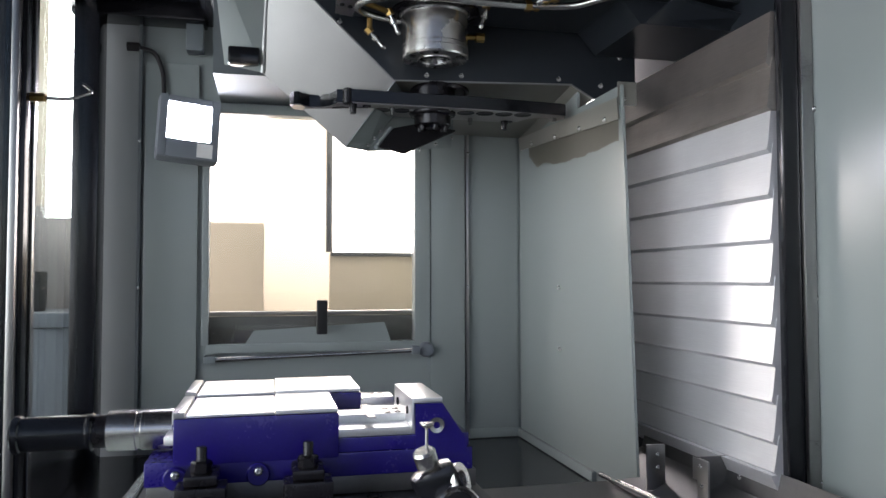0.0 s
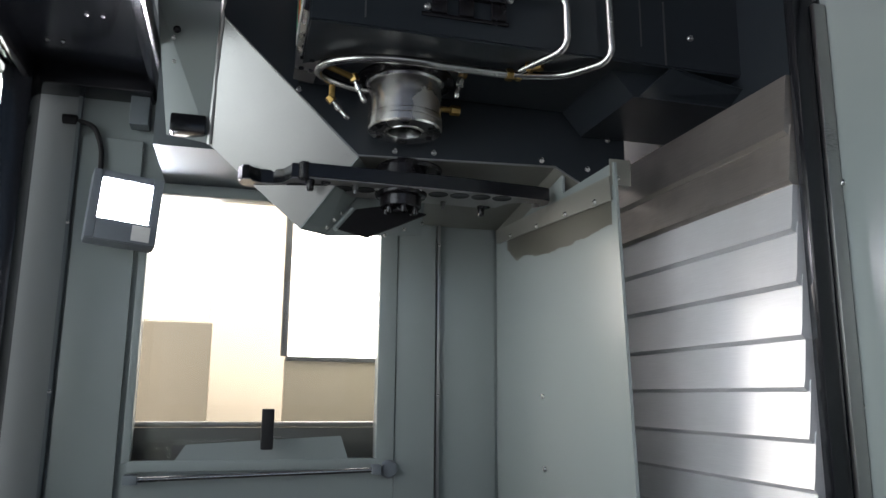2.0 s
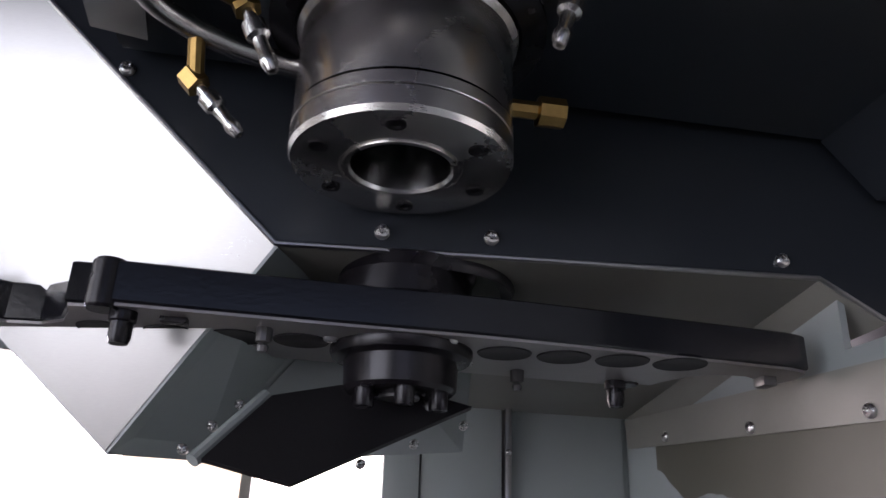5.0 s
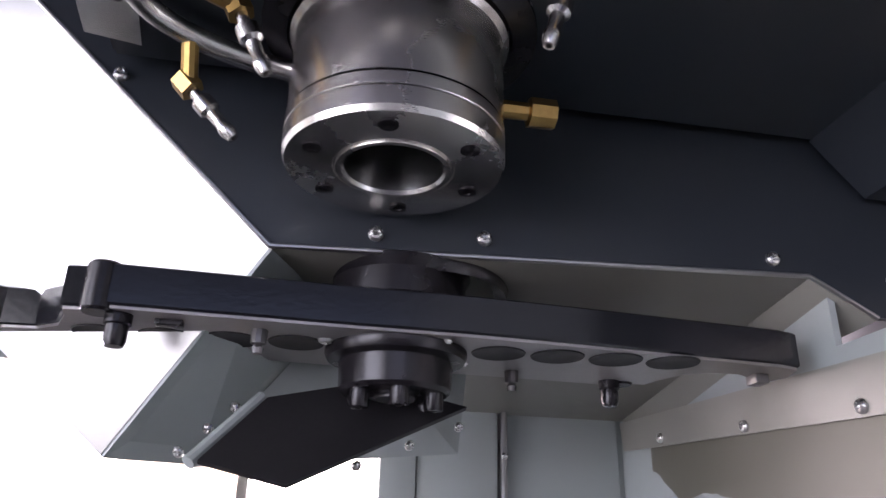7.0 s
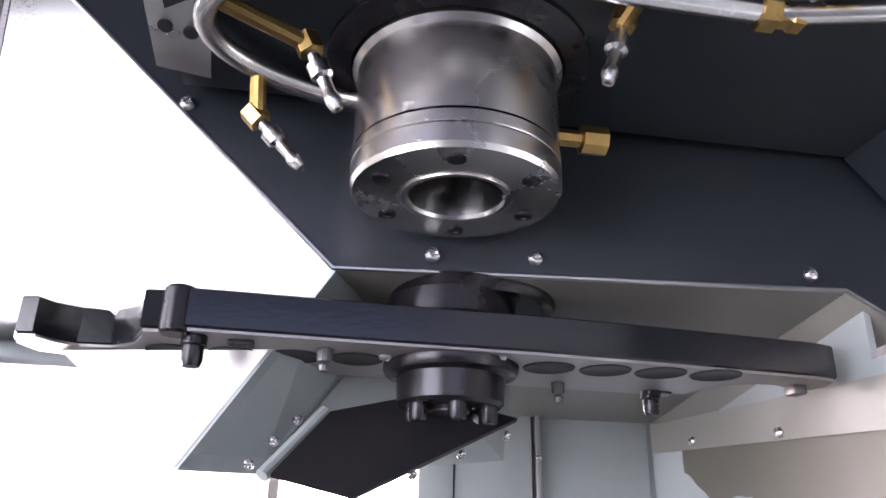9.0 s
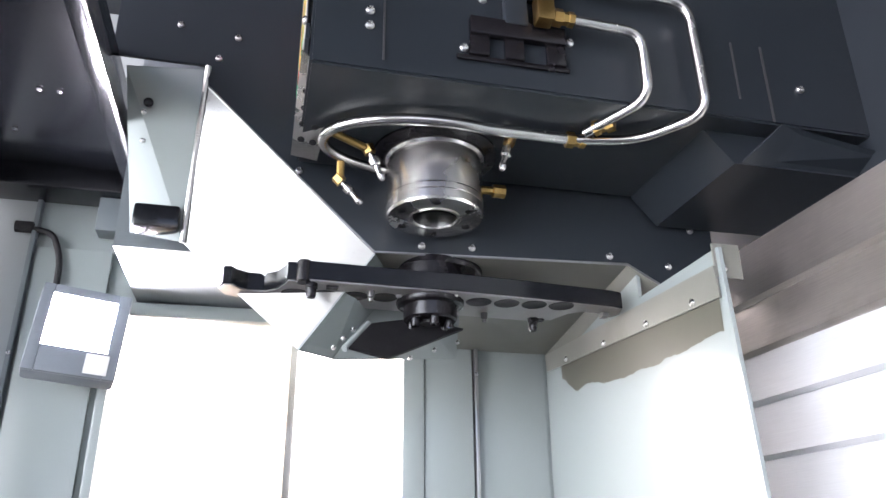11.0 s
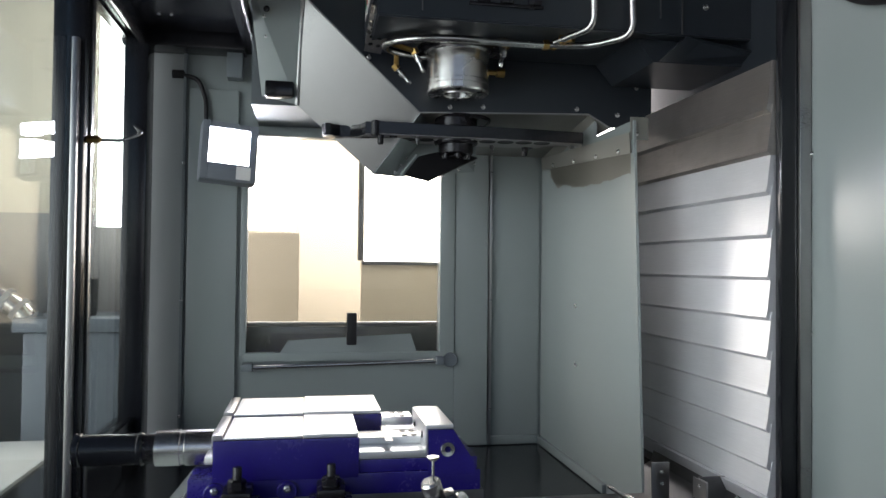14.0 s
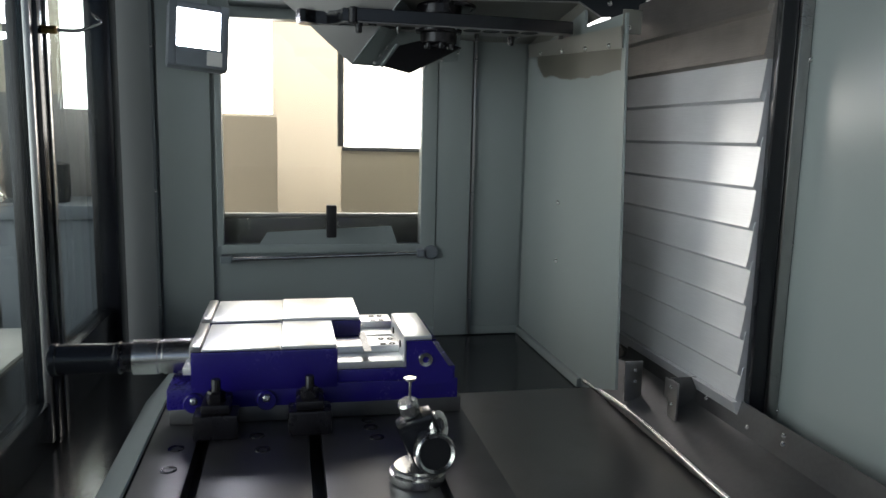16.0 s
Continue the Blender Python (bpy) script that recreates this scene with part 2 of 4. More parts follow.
# pressed ribs and seams of the sheet wall
part("panel", boxed(0.205, 0.306, FY - 0.012, FY - 0.001, -0.085, 1.05, 0.004), M_WALL, wall_far)
part("panel", boxed(0.318, 0.466, FY - 0.006, FY - 0.001, -0.085, 1.05, 0.003), M_WALL, wall_far)
part("panel", boxed(-0.555, -0.42, FY - 0.014, FY - 0.001, -0.085, 0.93, 0.004), M_WALL, wall_far)
part("seam", boxed(-0.570, -0.561, FY - 0.02, FY - 0.001, -0.085, 1.05, 0.002), M_WALL_DARK, wall_far)
part("seam", boxed(0.308, 0.316, FY - 0.02, FY - 0.001, -0.085, 1.05, 0.002), M_STAINLESS, wall_far)
part("kick_plate", boxed(0.06, 0.468, FY - 0.010, FY - 0.001, -0.088, -0.062, 0.002), M_WALL, wall_far)
for z in (0.02, 0.34, 0.72):
    screw(wall_far, (0.312, FY - 0.02, z), mesh=SCREW_SMALL)
    screw(wall_far, (-0.565, FY - 0.02, z), mesh=SCREW_SMALL)

# window in the side wall
window = tagged(new("window_1"), "tall window with clear glass in a steel frame", "window", kind="structure")
for x0, x1, z0, z1 in ((WX0 - 0.012, WX0 + 0.006, WZ0, WZ1), (WX1 - 0.004, WX1 + 0.04, WZ0 - 0.02, WZ1), (WX0, WX1, WZ1 - 0.006, WZ1 + 0.02), (WX0, WX1, WZ0 - 0.02, WZ0 + 0.004)):
    part("window_frame", boxed(x0, x1, FY - 0.016, FY + 0.032, z0, z1, 0.003), M_WALL, window)
pane = part("pane", boxed(WX0, WX1, FY + 0.012, FY + 0.018, WZ0, WZ1), M_GLASSW, window)
pane.visible_shadow = False
# low deflector sheet with notches inside the glass
bm = prism(B(), [(-0.30, 0.186), (-0.275, 0.225), (0.075, 0.243), (0.095, 0.186)], "y", FY - 0.012, FY - 0.008)
part("deflector", bm, M_WALL, window)
part("outer_sill", boxed(WX0, WX1, FY + 0.036, FY + 0.058, 0.17, 0.2605, 0.002), M_SHEET, window)
part("sill_strip", boxed(WX0, WX1, FY + 0.034, FY + 0.06, 0.262, 0.274, 0.002), M_STAINLESS, window)
part("handle", boxed(-0.112, -0.084, FY - 0.06, FY - 0.035, 0.215, 0.306, 0.004), M_RUBBER, window, "black plastic grip")

# wiper rod below the window
rod = thing("window_wiper_rod", "thin steel rod with round end knob below the window", "rod", at=(0, 0, 0))
part("rod", tube(B(), [(-0.37, FY - 0.03, 0.152), (0.155, FY - 0.03, 0.165)], 0.006), M_TUBE, rod)
part("end_block", boxed(-0.40, -0.37, FY - 0.042, FY - 0.001, 0.142, 0.162, 0.003), M_WALL_DARK, rod)
part("end_block", boxed(0.148, 0.17, FY - 0.042, FY - 0.001, 0.155, 0.177, 0.003), M_GREYPL, rod)
part("knob", lathe(B(), [(0, 0), (0.018, 0), (0.022, 0.012), (0.018, 0.028), (0, 0.032)], Matrix.Translation((0.192, FY - 0.001, 0.166)) @ axis_to((0, -1, 0))), M_GREYPL, rod)

# wall beside the slatted column cover
bm = B()
prism(bm, [(FY, -0.5), (0.50, -0.5), (0.50, -0.088), (0.310, -0.030), (0.360, 0.764), (0.588, 0.764), (0.588, 1.5), (FY, 1.5)], "x", 0.474, 0.480)
wall_col = setting("wall_east", bm, M_WALL, "grey-green enamelled sheet metal wall beside the column", "wall")
screw(wall_col, (0.474, 0.712, 0.34), (-1, 0, 0))
screw(wall_col, (0.474, 0.708, 0.187), (-1, 0, 0))
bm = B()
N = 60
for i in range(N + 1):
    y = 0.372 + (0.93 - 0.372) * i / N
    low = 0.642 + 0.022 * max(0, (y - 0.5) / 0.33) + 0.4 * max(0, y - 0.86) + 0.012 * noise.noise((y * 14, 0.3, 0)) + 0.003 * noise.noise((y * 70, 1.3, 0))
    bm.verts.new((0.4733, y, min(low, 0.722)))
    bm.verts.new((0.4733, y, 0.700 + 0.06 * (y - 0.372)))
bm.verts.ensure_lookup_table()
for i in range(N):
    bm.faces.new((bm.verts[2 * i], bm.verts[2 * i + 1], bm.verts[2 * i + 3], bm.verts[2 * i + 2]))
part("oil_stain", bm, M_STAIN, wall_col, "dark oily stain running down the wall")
part("foot_flange", boxed(0.462, 0.474, 0.50, FY, -0.088, -0.066, 0.002), M_WALL, wall_col)

# panel on the near side of the column, back past the walker
bm = B()
box(bm, 0.664, 0.73, -1.85, 0.060, -0.5, 1.5)
wall_near = setting("wall_southeast", bm, M_WALL, "grey-green enamelled sheet metal panel with screws", "wall")
for y, z in ((0.028, 0.648), (0.032, 0.328), (0.03, 0.02), (-0.25, -0.03), (0.028, 0.95)):
    screw(wall_near, (0.664, y, z), (-1, 0, 0))
bm = B()
box(bm, 0.610, 0.663, 0.036, 0.0555, -0.08, 1.5, 0.004)
post = setting("column_post", bm, M_BLACK, "dark steel post beside the column cover", "post")
part("strip", boxed(0.640, 0.662, 0.026, 0.035, 0.0, 0.93, 0.002), M_STAINLESS, post)
setting("wall_column", boxed(0.72, 0.78, 0.061, FY, -0.5, 1.5), M_HEAD, "dark painted machine column behind the slatted cover", "wall")

# closing walls and roof around the work space
setting("wall_south", boxed(-0.9, 0.73, -1.90, -1.86, -0.5, 0.25), M_WALL, "grey-green sheet metal side wall", "wall")
setting("ceiling", boxed(-0.75, 0.75, -1.9, FY + 0.03, 1.50, 1.54), M_HEAD, "dark painted sheet metal roof", "ceiling")

# floor pan, cover sheets
setting("floor", boxed(-0.9, 0.75, -1.9, FY, -0.13, -0.09), M_WET, "black oily chip pan floor", "floor")
bm = B()
box(bm, 0.10, 0.486, -1.3, 0.47, -0.088, -0.078, 0.002)
saddle = setting("saddle_cover", bm, M_SHEET, "worn grey steel way cover sheet beside the table", "cover")
part("edge_tube", tube(B(), rounded([(0.474, 0.48, -0.066), (0.492, 0.25, -0.062), (0.482, -0.10, -0.066), (0.480, -0.6, -0.066)], 0.03), 0.006), M_TUBE, saddle, "bright steel edge tube")
bm = B()
sheet(bm, [(0.486, -1.3, -0.078), (0.486, 0.52, -0.078), (0.600, 0.52, -0.020), (0.600, -1.3, -0.020)], -0.003)
apron = setting("column_apron", bm, M_SHEET, "oily steel apron sheet under the column cover", "cover")
part("upstand", sheet(B(), [(0.598, -1.3, -0.021), (0.598, 0.52, -0.021), (0.612, 0.52, 0.03), (0.612, -1.3, 0.03)], -0.004), M_SHEET, apron)
for y, z in ((0.30, -0.02), (0.16, -0.04), (0.02, -0.045), (-0.08, -0.02), (-0.08, -0.035)):
    screw(apron, (0.600, y, z + 0.04), (-1, 0, 0.2), SCREW_SMALL)
cable = thing("panel_cable", "black hanging cable loop on the side panel", "cable")
part("cable", tube(B(), rounded([(0.655, 0.02, 1.45), (0.655, 0.01, 1.0), (0.65, -0.04, 0.92), (0.645, -0.14, 0.86), (0.645, -0.30, 0.84), (0.65, -0.6, 1.0), (0.655, -0.62, 1.45)], 0.06), 0.008), M_RUBBER, cable)

# ---- telescopic column cover ----
cover = thing("slatted_way_cover", "brushed steel telescopic way cover of overlapping slats", "way cover", at=(0.6, 0.3, 0))
SLATS = [0.035, 0.085, 0.152, 0.216, 0.283, 0.354, 0.427, 0.504, 0.582, 0.655, 0.732, 0.812]
for i in range(len(SLATS) - 1):
    z0, z1 = SLATS[i], SLATS[i + 1]
    bm = prism(B(), [(0.594, z0), (0.600, z0 - 0.006), (0.640, z0 - 0.006), (0.640, z1 + 0.010), (0.606, z1 + 0.010), (0.604, z1), (0.597, z0 + 0.012)], "y", 0.056 + 0.0015 * (i % 3), 0.64)
    for v in bm.verts:
        v.co -= Vector((0.6, 0.3, 0))
    # slats under the head take the steel with painted-in shade
    part("slat", bm, M_SLAT if z0 < 0.65 else M_SLATTOP, cover, "" if z0 < 0.65 else "top slat toned down for the head's shade and reflection")
bm = prism(B(), [(0.588, 0.030), (0.606, -0.006), (0.640, -0.006), (0.640, 0.028)], "y", 0.056, 0.615)
for v in bm.verts:
    v.co -= Vector((0.6, 0.3, 0))
part("bottom_slat", bm, M_SLAT, cover)

bracket = thing("cover_bracket", "bent steel bracket with screws below the way cover", "bracket")
part("plate", boxed(0.538, 0.543, 0.165, 0.200, -0.076, 0.03, 0.002), M_STAINLESS, bracket)
part("cheek", boxed(0.543, 0.600, 0.200, 0.206, -0.05, 0.03, 0.001), M_SHEET, bracket)
part("head_plate", boxed(0.535, 0.5375, 0.160, 0.210, -0.01, 0.03, 0.001), M_STAINLESS, bracket)
for z in (0.018, -0.018, -0.055):
    screw(bracket, (0.535 if z > -0.015 else 0.538, 0.183, z), (-1, 0, 0), SCREW_SMALL)
bracket = thing("wall_bracket", "small steel clamp bracket at the wall foot", "bracket")
part("plate", boxed(0.500, 0.540, 0.318, 0.323, -0.06, 0.03, 0.001), M_STAINLESS, bracket)
for z in (0.01, -0.015):
    screw(bracket, (0.523, 0.318, z), (0, -1, 0), SCREW_SMALL)

# ---- front doors ----
door = tagged(new("door_1"), "black framed sliding door with a tall glass pane", "door", kind="structure")
DX = -0.68
part("door_frame", boxed(-0.70, -0.64, 0.88, 0.96, -0.1, 1.12, 0.006), M_BLACK, door)
part("door_frame", boxed(DX - 0.02, DX + 0.02, 0.43, 0.88, 1.03, 1.09, 0.005), M_BLACK, door)
part("door_frame", boxed(DX - 0.025, DX + 0.025, 0.43, 0.88, -0.09, 0.045, 0.006), M_BLACK, door)
part("door_frame", boxed(-0.70, -0.655, 0.385, 0.43, -0.09, 1.12, 0.006), M_BLACK, door)
part("bead", boxed(DX + 0.02, DX + 0.032, 0.43, 0.88, 1.012, 1.028, 0.002), M_TUBE, door)
pane = part("pane", boxed(DX - 0.004, DX + 0.004, 0.43, 0.88, 0.045, 1.03), M_GLASS, door)
pane.visible_shadow = False
door = tagged(new("door_2"), "black framed sliding door pulled open with a steel edge strip", "door", kind="structure")
EX = -0.668
part("door_frame", boxed(EX - 0.03, EX + 0.03, 0.325, 0.383, -0.09, 1.09, 0.008), M_BLACK, door)
part("edge_strip", boxed(EX + 0.010, EX + 0.022, 0.306, 0.324, -0.08, 0.86, 0.002), M_STAINLESS, door)
part("edge_strip", boxed(EX + 0.031, EX + 0.035, 0.355, 0.372, -0.08, 1.05, 0.001), M_TUBE, door)
part("door_frame", boxed(EX - 0.02, EX + 0.02, -1.6, 0.32, -0.09, 0.0, 0.006), M_BLACK, door)
part("door_frame", boxed(EX - 0.02, EX + 0.02, -1.6, 0.32, 1.03, 1.09, 0.006), M_BLACK, door)
part("door_frame", boxed(EX - 0.03, EX + 0.03, -1.66, -1.6, -0.09, 1.09, 0.006), M_BLACK, door)
pane = part("pane", boxed(EX - 0.003, EX + 0.003, -1.6, 0.32, 0.0, 1.03), M_GLASS, door)
pane.visible_shadow = False
noz = thing("air_nozzle", "bent steel air pipe with brass fitting on the door post", "pipe")
part("pipe", tube(B(), rounded([(EX + 0.03, 0.345, 0.675), (EX + 0.09, 0.35, 0.675), (EX + 0.125, 0.37, 0.695), (EX + 0.105, 0.39, 0.712)], 0.012), 0.0032), M_TUBE, noz)
part("fitting", lathe(B(), [(0, 0), (0.008, 0), (0.008, 0.022), (0.005, 0.025), (0, 0.025)], Matrix.Translation((EX + 0.03, 0.345, 0.675)) @ axis_to((1, 0, 0)), 6), M_BRASS, noz)

# ---- roof over the doors ----
roof = tagged(new("roof_frame"), "glossy black steel roof frame with a flat panel over the doors", "frame", kind="structure")
part("panel", boxed(-0.72, -0.405, 0.40, 0.93, 1.07, 1.08), M_BLACK, roof, "glossy black roof panel with bolts")
part("beam", boxed(-0.72, -0.40, 0.93, 1.012, 1.025, 1.09, 0.006), M_BLACK, roof)
part("beam", boxed(-0.72, -0.40, 0.34, 0.40, 1.045, 1.10, 0.006), M_BLACK, roof)
part("beam", boxed(-0.72, -0.65, 0.40, 0.93, 1.03, 1.069, 0.006), M_BLACK, roof)
part("rail", boxed(-0.405, -0.375, -0.2, 1.012, 1.035, 1.11, 0.004), M_BLACK, roof)
part("rail_edge", boxed(-0.374, -0.366, -0.2, 1.0, 1.010, 1.05, 0.002), M_TUBE, roof)
part("panel", boxed(-0.72, -0.405, -1.8, 0.34, 1.09, 1.10), M_BLACK, roof)
part("plate", boxed(-0.45, -0.408, 0.955, 1.0, 0.955, 1.024, 0.002), M_WALL_DARK, roof)
for x, y in ((-0.60, 0.80), (-0.57, 0.80), (-0.60, 0.55), (-0.57, 0.55), (-0.50, 0.66), (-0.47, 0.66)):
    screw(roof, (x, y, 1.069), (0, 0, -1), SCREW_SMALL)

# ---- work lamps ----
def work_lamp(m, label):
    lamp = thing("work_lamp", label, "lamp", "work lamps")
    part("housing", boxed(-0.075, 0.075, -0.022, 0.022, -0.08, 0.085, 0.010), M_GREYPL, lamp)
    bm = B()
    for x0, x1, z0, z1 in ((-0.073, -0.054, -0.078, 0.083), (0.052, 0.073, -0.078, 0.083), (-0.054, 0.052, 0.066, 0.083), (-0.054, 0.052, -0.078, -0.030)):
        box(bm, x0, x1, -0.030, -0.020, z0, z1, 0.002)
    part("bezel", bm, M_GREYPL, lamp)
    part("lens", boxed(-0.053, 0.051, -0.026, -0.0235, -0.029, 0.065), M_LAMP, lamp, "glowing white lamp glass")
    part("rating_plate", boxed(0.020, 0.058, -0.0315, -0.0303, -0.072, -0.036), M_WHITE, lamp)
    part("bracket", boxed(-0.03, 0.03, 0.022, 0.06, -0.02, 0.02, 0.003), M_GREYPL, lamp)
    lamp.matrix_world = m
    return lamp


work_lamp(Matrix.Translation((-0.440, 0.93, 0.735)) @ Euler((radians(-8), 0, radians(14))).to_matrix().to_4x4() @ Matrix.Rotation(radians(4), 4, "Y"), "grey cast work lamp with a glowing lens on the wall")
cable = thing("lamp_cable", "black lamp cable with gland on the wall", "cable")
part("cable", tube(B(), rounded([(-0.505, 0.985, 0.80), (-0.508, 0.99, 0.90), (-0.53, 0.995, 0.955), (-0.57, 1.0, 0.965)], 0.05), 0.006), M_RUBBER, cable)
part("gland", lathe(B(), [(0, 0), (0.012, 0), (0.012, 0.03), (0.007, 0.034), (0, 0.034)], Matrix.Translation((-0.60, 1.0, 0.967)) @ axis_to((1, 0, 0)), 8), M_RUBBER, cable)

# ---- machine table ----
table = thing("machine_table", "worn cast iron machine table with T-slots and holes", "table")
TZ = 0.058
SLOTS = [-0.335, -0.175, -0.02]
xs = [-0.41] + [s + d for s in SLOTS for d in (-0.009, 0.009)] + [0.068]
for i in range(0, len(xs), 2):
    part("table_strip", boxed(xs[i], xs[i + 1], -0.75, 0.42, TZ - 0.03, TZ, 0.0015), M_TABLE, table)
part("table_body", boxed(-0.41, 0.068, -0.75, 0.42, -0.03, TZ - 0.031, 0.003), M_TABLE, table)
part("table_foot", boxed(-0.36, 0.02, -0.70, 0.38, -0.085, -0.031, 0.003), M_WALL_DARK, table)
for x, y in ((-0.37, -0.05), (-0.37, -0.12), (-0.25, -0.07), (-0.26, -0.02), (-0.09, 0.02), (-0.085, -0.05), (-0.09, -0.01)):
    part("bolt_hole", lathe(B(), [(0.006, 0.0006), (0.011, 0.0012), (0.0115, 0.0003)], Matrix.Translation((x, y - 0.03, TZ)), 16), M_BURNISHED, table)
coverp = thing("table_end_guard", "pale bent sheet guard on the front edge of the table", "guard")
part("guard", sheet(B(), [(-0.412, -0.75, TZ + 0.002), (-0.412, 0.42, TZ + 0.002), (-0.50, 0.42, -0.05), (-0.50, -0.75, -0.05)], 0.003), M_WALL, coverp)


# ---- vises ----
def vise(y0, label, fixed=True, lift=0.0, drive=True, reach=-0.138):
    v = thing("machine_vise", label, "vise", "machine vises", at=(0, y0, 0))
    part("base_plate", boxed(-0.392, 0.062, 0.006, 0.150, TZ + 0.001, TZ + 0.026, 0.002), M_SHEET, v, "bare machined base")
    part("bed", boxed(-0.394, 0.055, 0.0, 0.156, TZ + 0.027, 0.118, 0.003), M_BLUE, v)
    part("bed_block", boxed(-0.138, 0.050, 0.002, 0.154, 0.118, 0.138, 0.002), M_BLUE, v)
    part("rail", boxed(-0.37, -0.02, 0.003, 0.050, 0.1385, 0.150, 0.001), M_MACHINED, v, "ground steel rail")
    part("rail", boxed(-0.37, -0.02, 0.106, 0.153, 0.1385, 0.150, 0.001), M_MACHINED, v, "ground steel rail")
    part("inner_rail", boxed(-0.37, -0.026, 0.054, 0.102, 0.1385, 0.161, 0.001), M_MACHINED, v)
    part("slide_body", boxed(-0.358, reach, -0.002, 0.158, 0.112, 0.174 + lift, 0.003), M_BLUE, v)
    part("slide_top", boxed(-0.342, -0.225, 0.0, 0.156, 0.1745 + lift, 0.1785 + lift, 0.0012), M_MACHINED, v, "bright ground steel top")
    part("slide_top", boxed(-0.224, reach - 0.002, 0.0, 0.156, 0.1745 + lift, 0.1805 + lift, 0.0012), M_MACHINED, v, "bright ground steel top")
    part("end_cap", boxed(-0.360, -0.344, 0.004, 0.152, 0.165 + lift, 0.182 + lift, 0.002), M_STAINLESS, v)
    part("screw_slot", boxed(-0.095, -0.083, 0.02, 0.135, 0.1612, 0.1622), M_BURNISHED, v)
    for x in (-0.06, -0.045):
        for y in (0.062, 0.092):
            part("bolt_hole", lathe(B(), [(0.002, 0.0005), (0.005, 0.001), (0.0055, 0.0002)], Matrix.Translation((x, y, 0.161)), 12), M_BURNISHED, v)
    if fixed:
        bm = prism(B(), [(-0.030, 0.118), (-0.030, 0.182), (0.010, 0.182), (0.046, 0.128), (0.046, 0.110), (-0.030, 0.110)], "y", -0.001, 0.157)
        part("fixed_jaw", bm, M_BLUE, v)
        part("jaw_top", boxed(-0.0315, 0.0105, 0.0, 0.156, 0.1825, 0.190, 0.0012), M_MACHINED, v, "bright ground steel top")
        part("jaw_plate", boxed(-0.0345, -0.0308, 0.0, 0.156, 0.145, 0.1895, 0.001), M_MACHINED, v)
        for y in (0.035, 0.12):
            part("jaw_bolt", lathe(B(), [(0.002, 0.0), (0.006, 0.001), (0.006, -0.002)], Matrix.Translation((-0.0352, y, 0.168)) @ axis_to((-1, 0, 0)), 12), M_BURNISHED, v)
        part("bush", lathe(B(), [(0.005, -0.004), (0.005, 0.002), (0.011, 0.003), (0.012, 0.0)], Matrix.Translation((0.001, -0.001, 0.151)) @ axis_to((0, -1, 0)), 20), M_CHROME, v, "steel bush")
    for x in (-0.354, -0.247):
        part("boss", lathe(B(), [(0.016, -0.004), (0.016, 0.004), (0.014, 0.007), (0, 0.007)], Matrix.Translation((x, 0.0, 0.096)) @ axis_to((0, -1, 0)), 18), M_BLUE, v)
        screw(v, (x, -0.007, 0.101), (0, -1, 0), name="bolt")
    if not drive:
        return v
    part("screw_sleeve", lathe(B(), [(0, 0), (0.025, 0), (0.028, 0.003), (0.028, 0.045), (0.026, 0.046), (0.026, 0.052), (0.028, 0.053), (0.028, 0.09), (0, 0.09)], Matrix.Translation((-0.362, 0.078, 0.148)) @ axis_to((-1, 0, 0)), 32), M_CHROME, v, "polished steel screw sleeve")
    part("sleeve_cap", lathe(B(), [(0, 0), (0.023, 0.0), (0.023, 0.018), (0, 0.018)], Matrix.Translation((-0.452, 0.078, 0.148)) @ axis_to((-1, 0, 0)), 24), M_BURNISHED, v)
    part("handle_tube", lathe(B(), [(0, 0), (0.024, 0), (0.026, 0.003), (0.026, 0.008), (0.024, 0.010), (0.024, 0.092), (0.026, 0.094), (0.026, 0.102), (0.022, 0.105), (0, 0.105)], Matrix.Translation((-0.470, 0.078, 0.148)) @ axis_to((-1, 0, 0)), 28), M_BLACK, v, "glossy black drive tube")
    return v


vise(0.0, "blue painted machine vise with bright steel jaws on the table")
vise(0.161, "second blue machine vise with an overlit steel top", False, 0.004, False, -0.088)
# hold-down clamps in front of the vise
for x in (-0.318, -0.182):
    c = thing("hold_down_clamp", "black steel step clamp holding down the vise", "clamp", "hold-down clamps")
    part("block", boxed(x - 0.032, x + 0.032, -0.062, -0.014, TZ + 0.001, TZ + 0.038, 0.004), M_BURNISHED, c)
    part("strap", boxed(x - 0.021, x + 0.021, -0.058, 0.004, TZ + 0.039, TZ + 0.053, 0.004), M_BURNISHED, c)
    part("stud", lathe(B(), [(0, 0), (0.007, 0), (0.007, 0.03), (0.006, 0.032), (0, 0.032)], Matrix.Translation((x, -0.036, TZ + 0.054)), 14), M_BURNISHED, c)
    part("nut", lathe(B(), [(0, 0), (0.014, 0), (0.014, 0.012), (0.011, 0.015), (0, 0.015)], Matrix.Translation((x, -0.036, TZ + 0.0535)), 6), M_BURNISHED, c)

# ---- tilting touch gauge on the table ----
g = thing("touch_gauge", "small black and steel gauge with round dial on a disc base", "gauge")
GX, GY = -0.048, -0.235
part("base", lathe(B(), [(0, 0), (0.036, 0), (0.037, 0.004), (0.037, 0.012), (0.033, 0.014), (0.033, 0.018), (0.030, 0.020), (0, 0.020)], Matrix.Translation((GX, GY + 0.01, TZ + 0.001)), 36), M_CHROME, g, "polished steel disc base")
part("body", box(B(), -0.026, 0.026, -0.02, 0.02, -0.036, 0.034, 0.010, Matrix.Translation((GX + 0.006, GY + 0.01, TZ + 0.058)) @ Matrix.Rotation(radians(-24), 4, "Y")), M_BLACK, g)
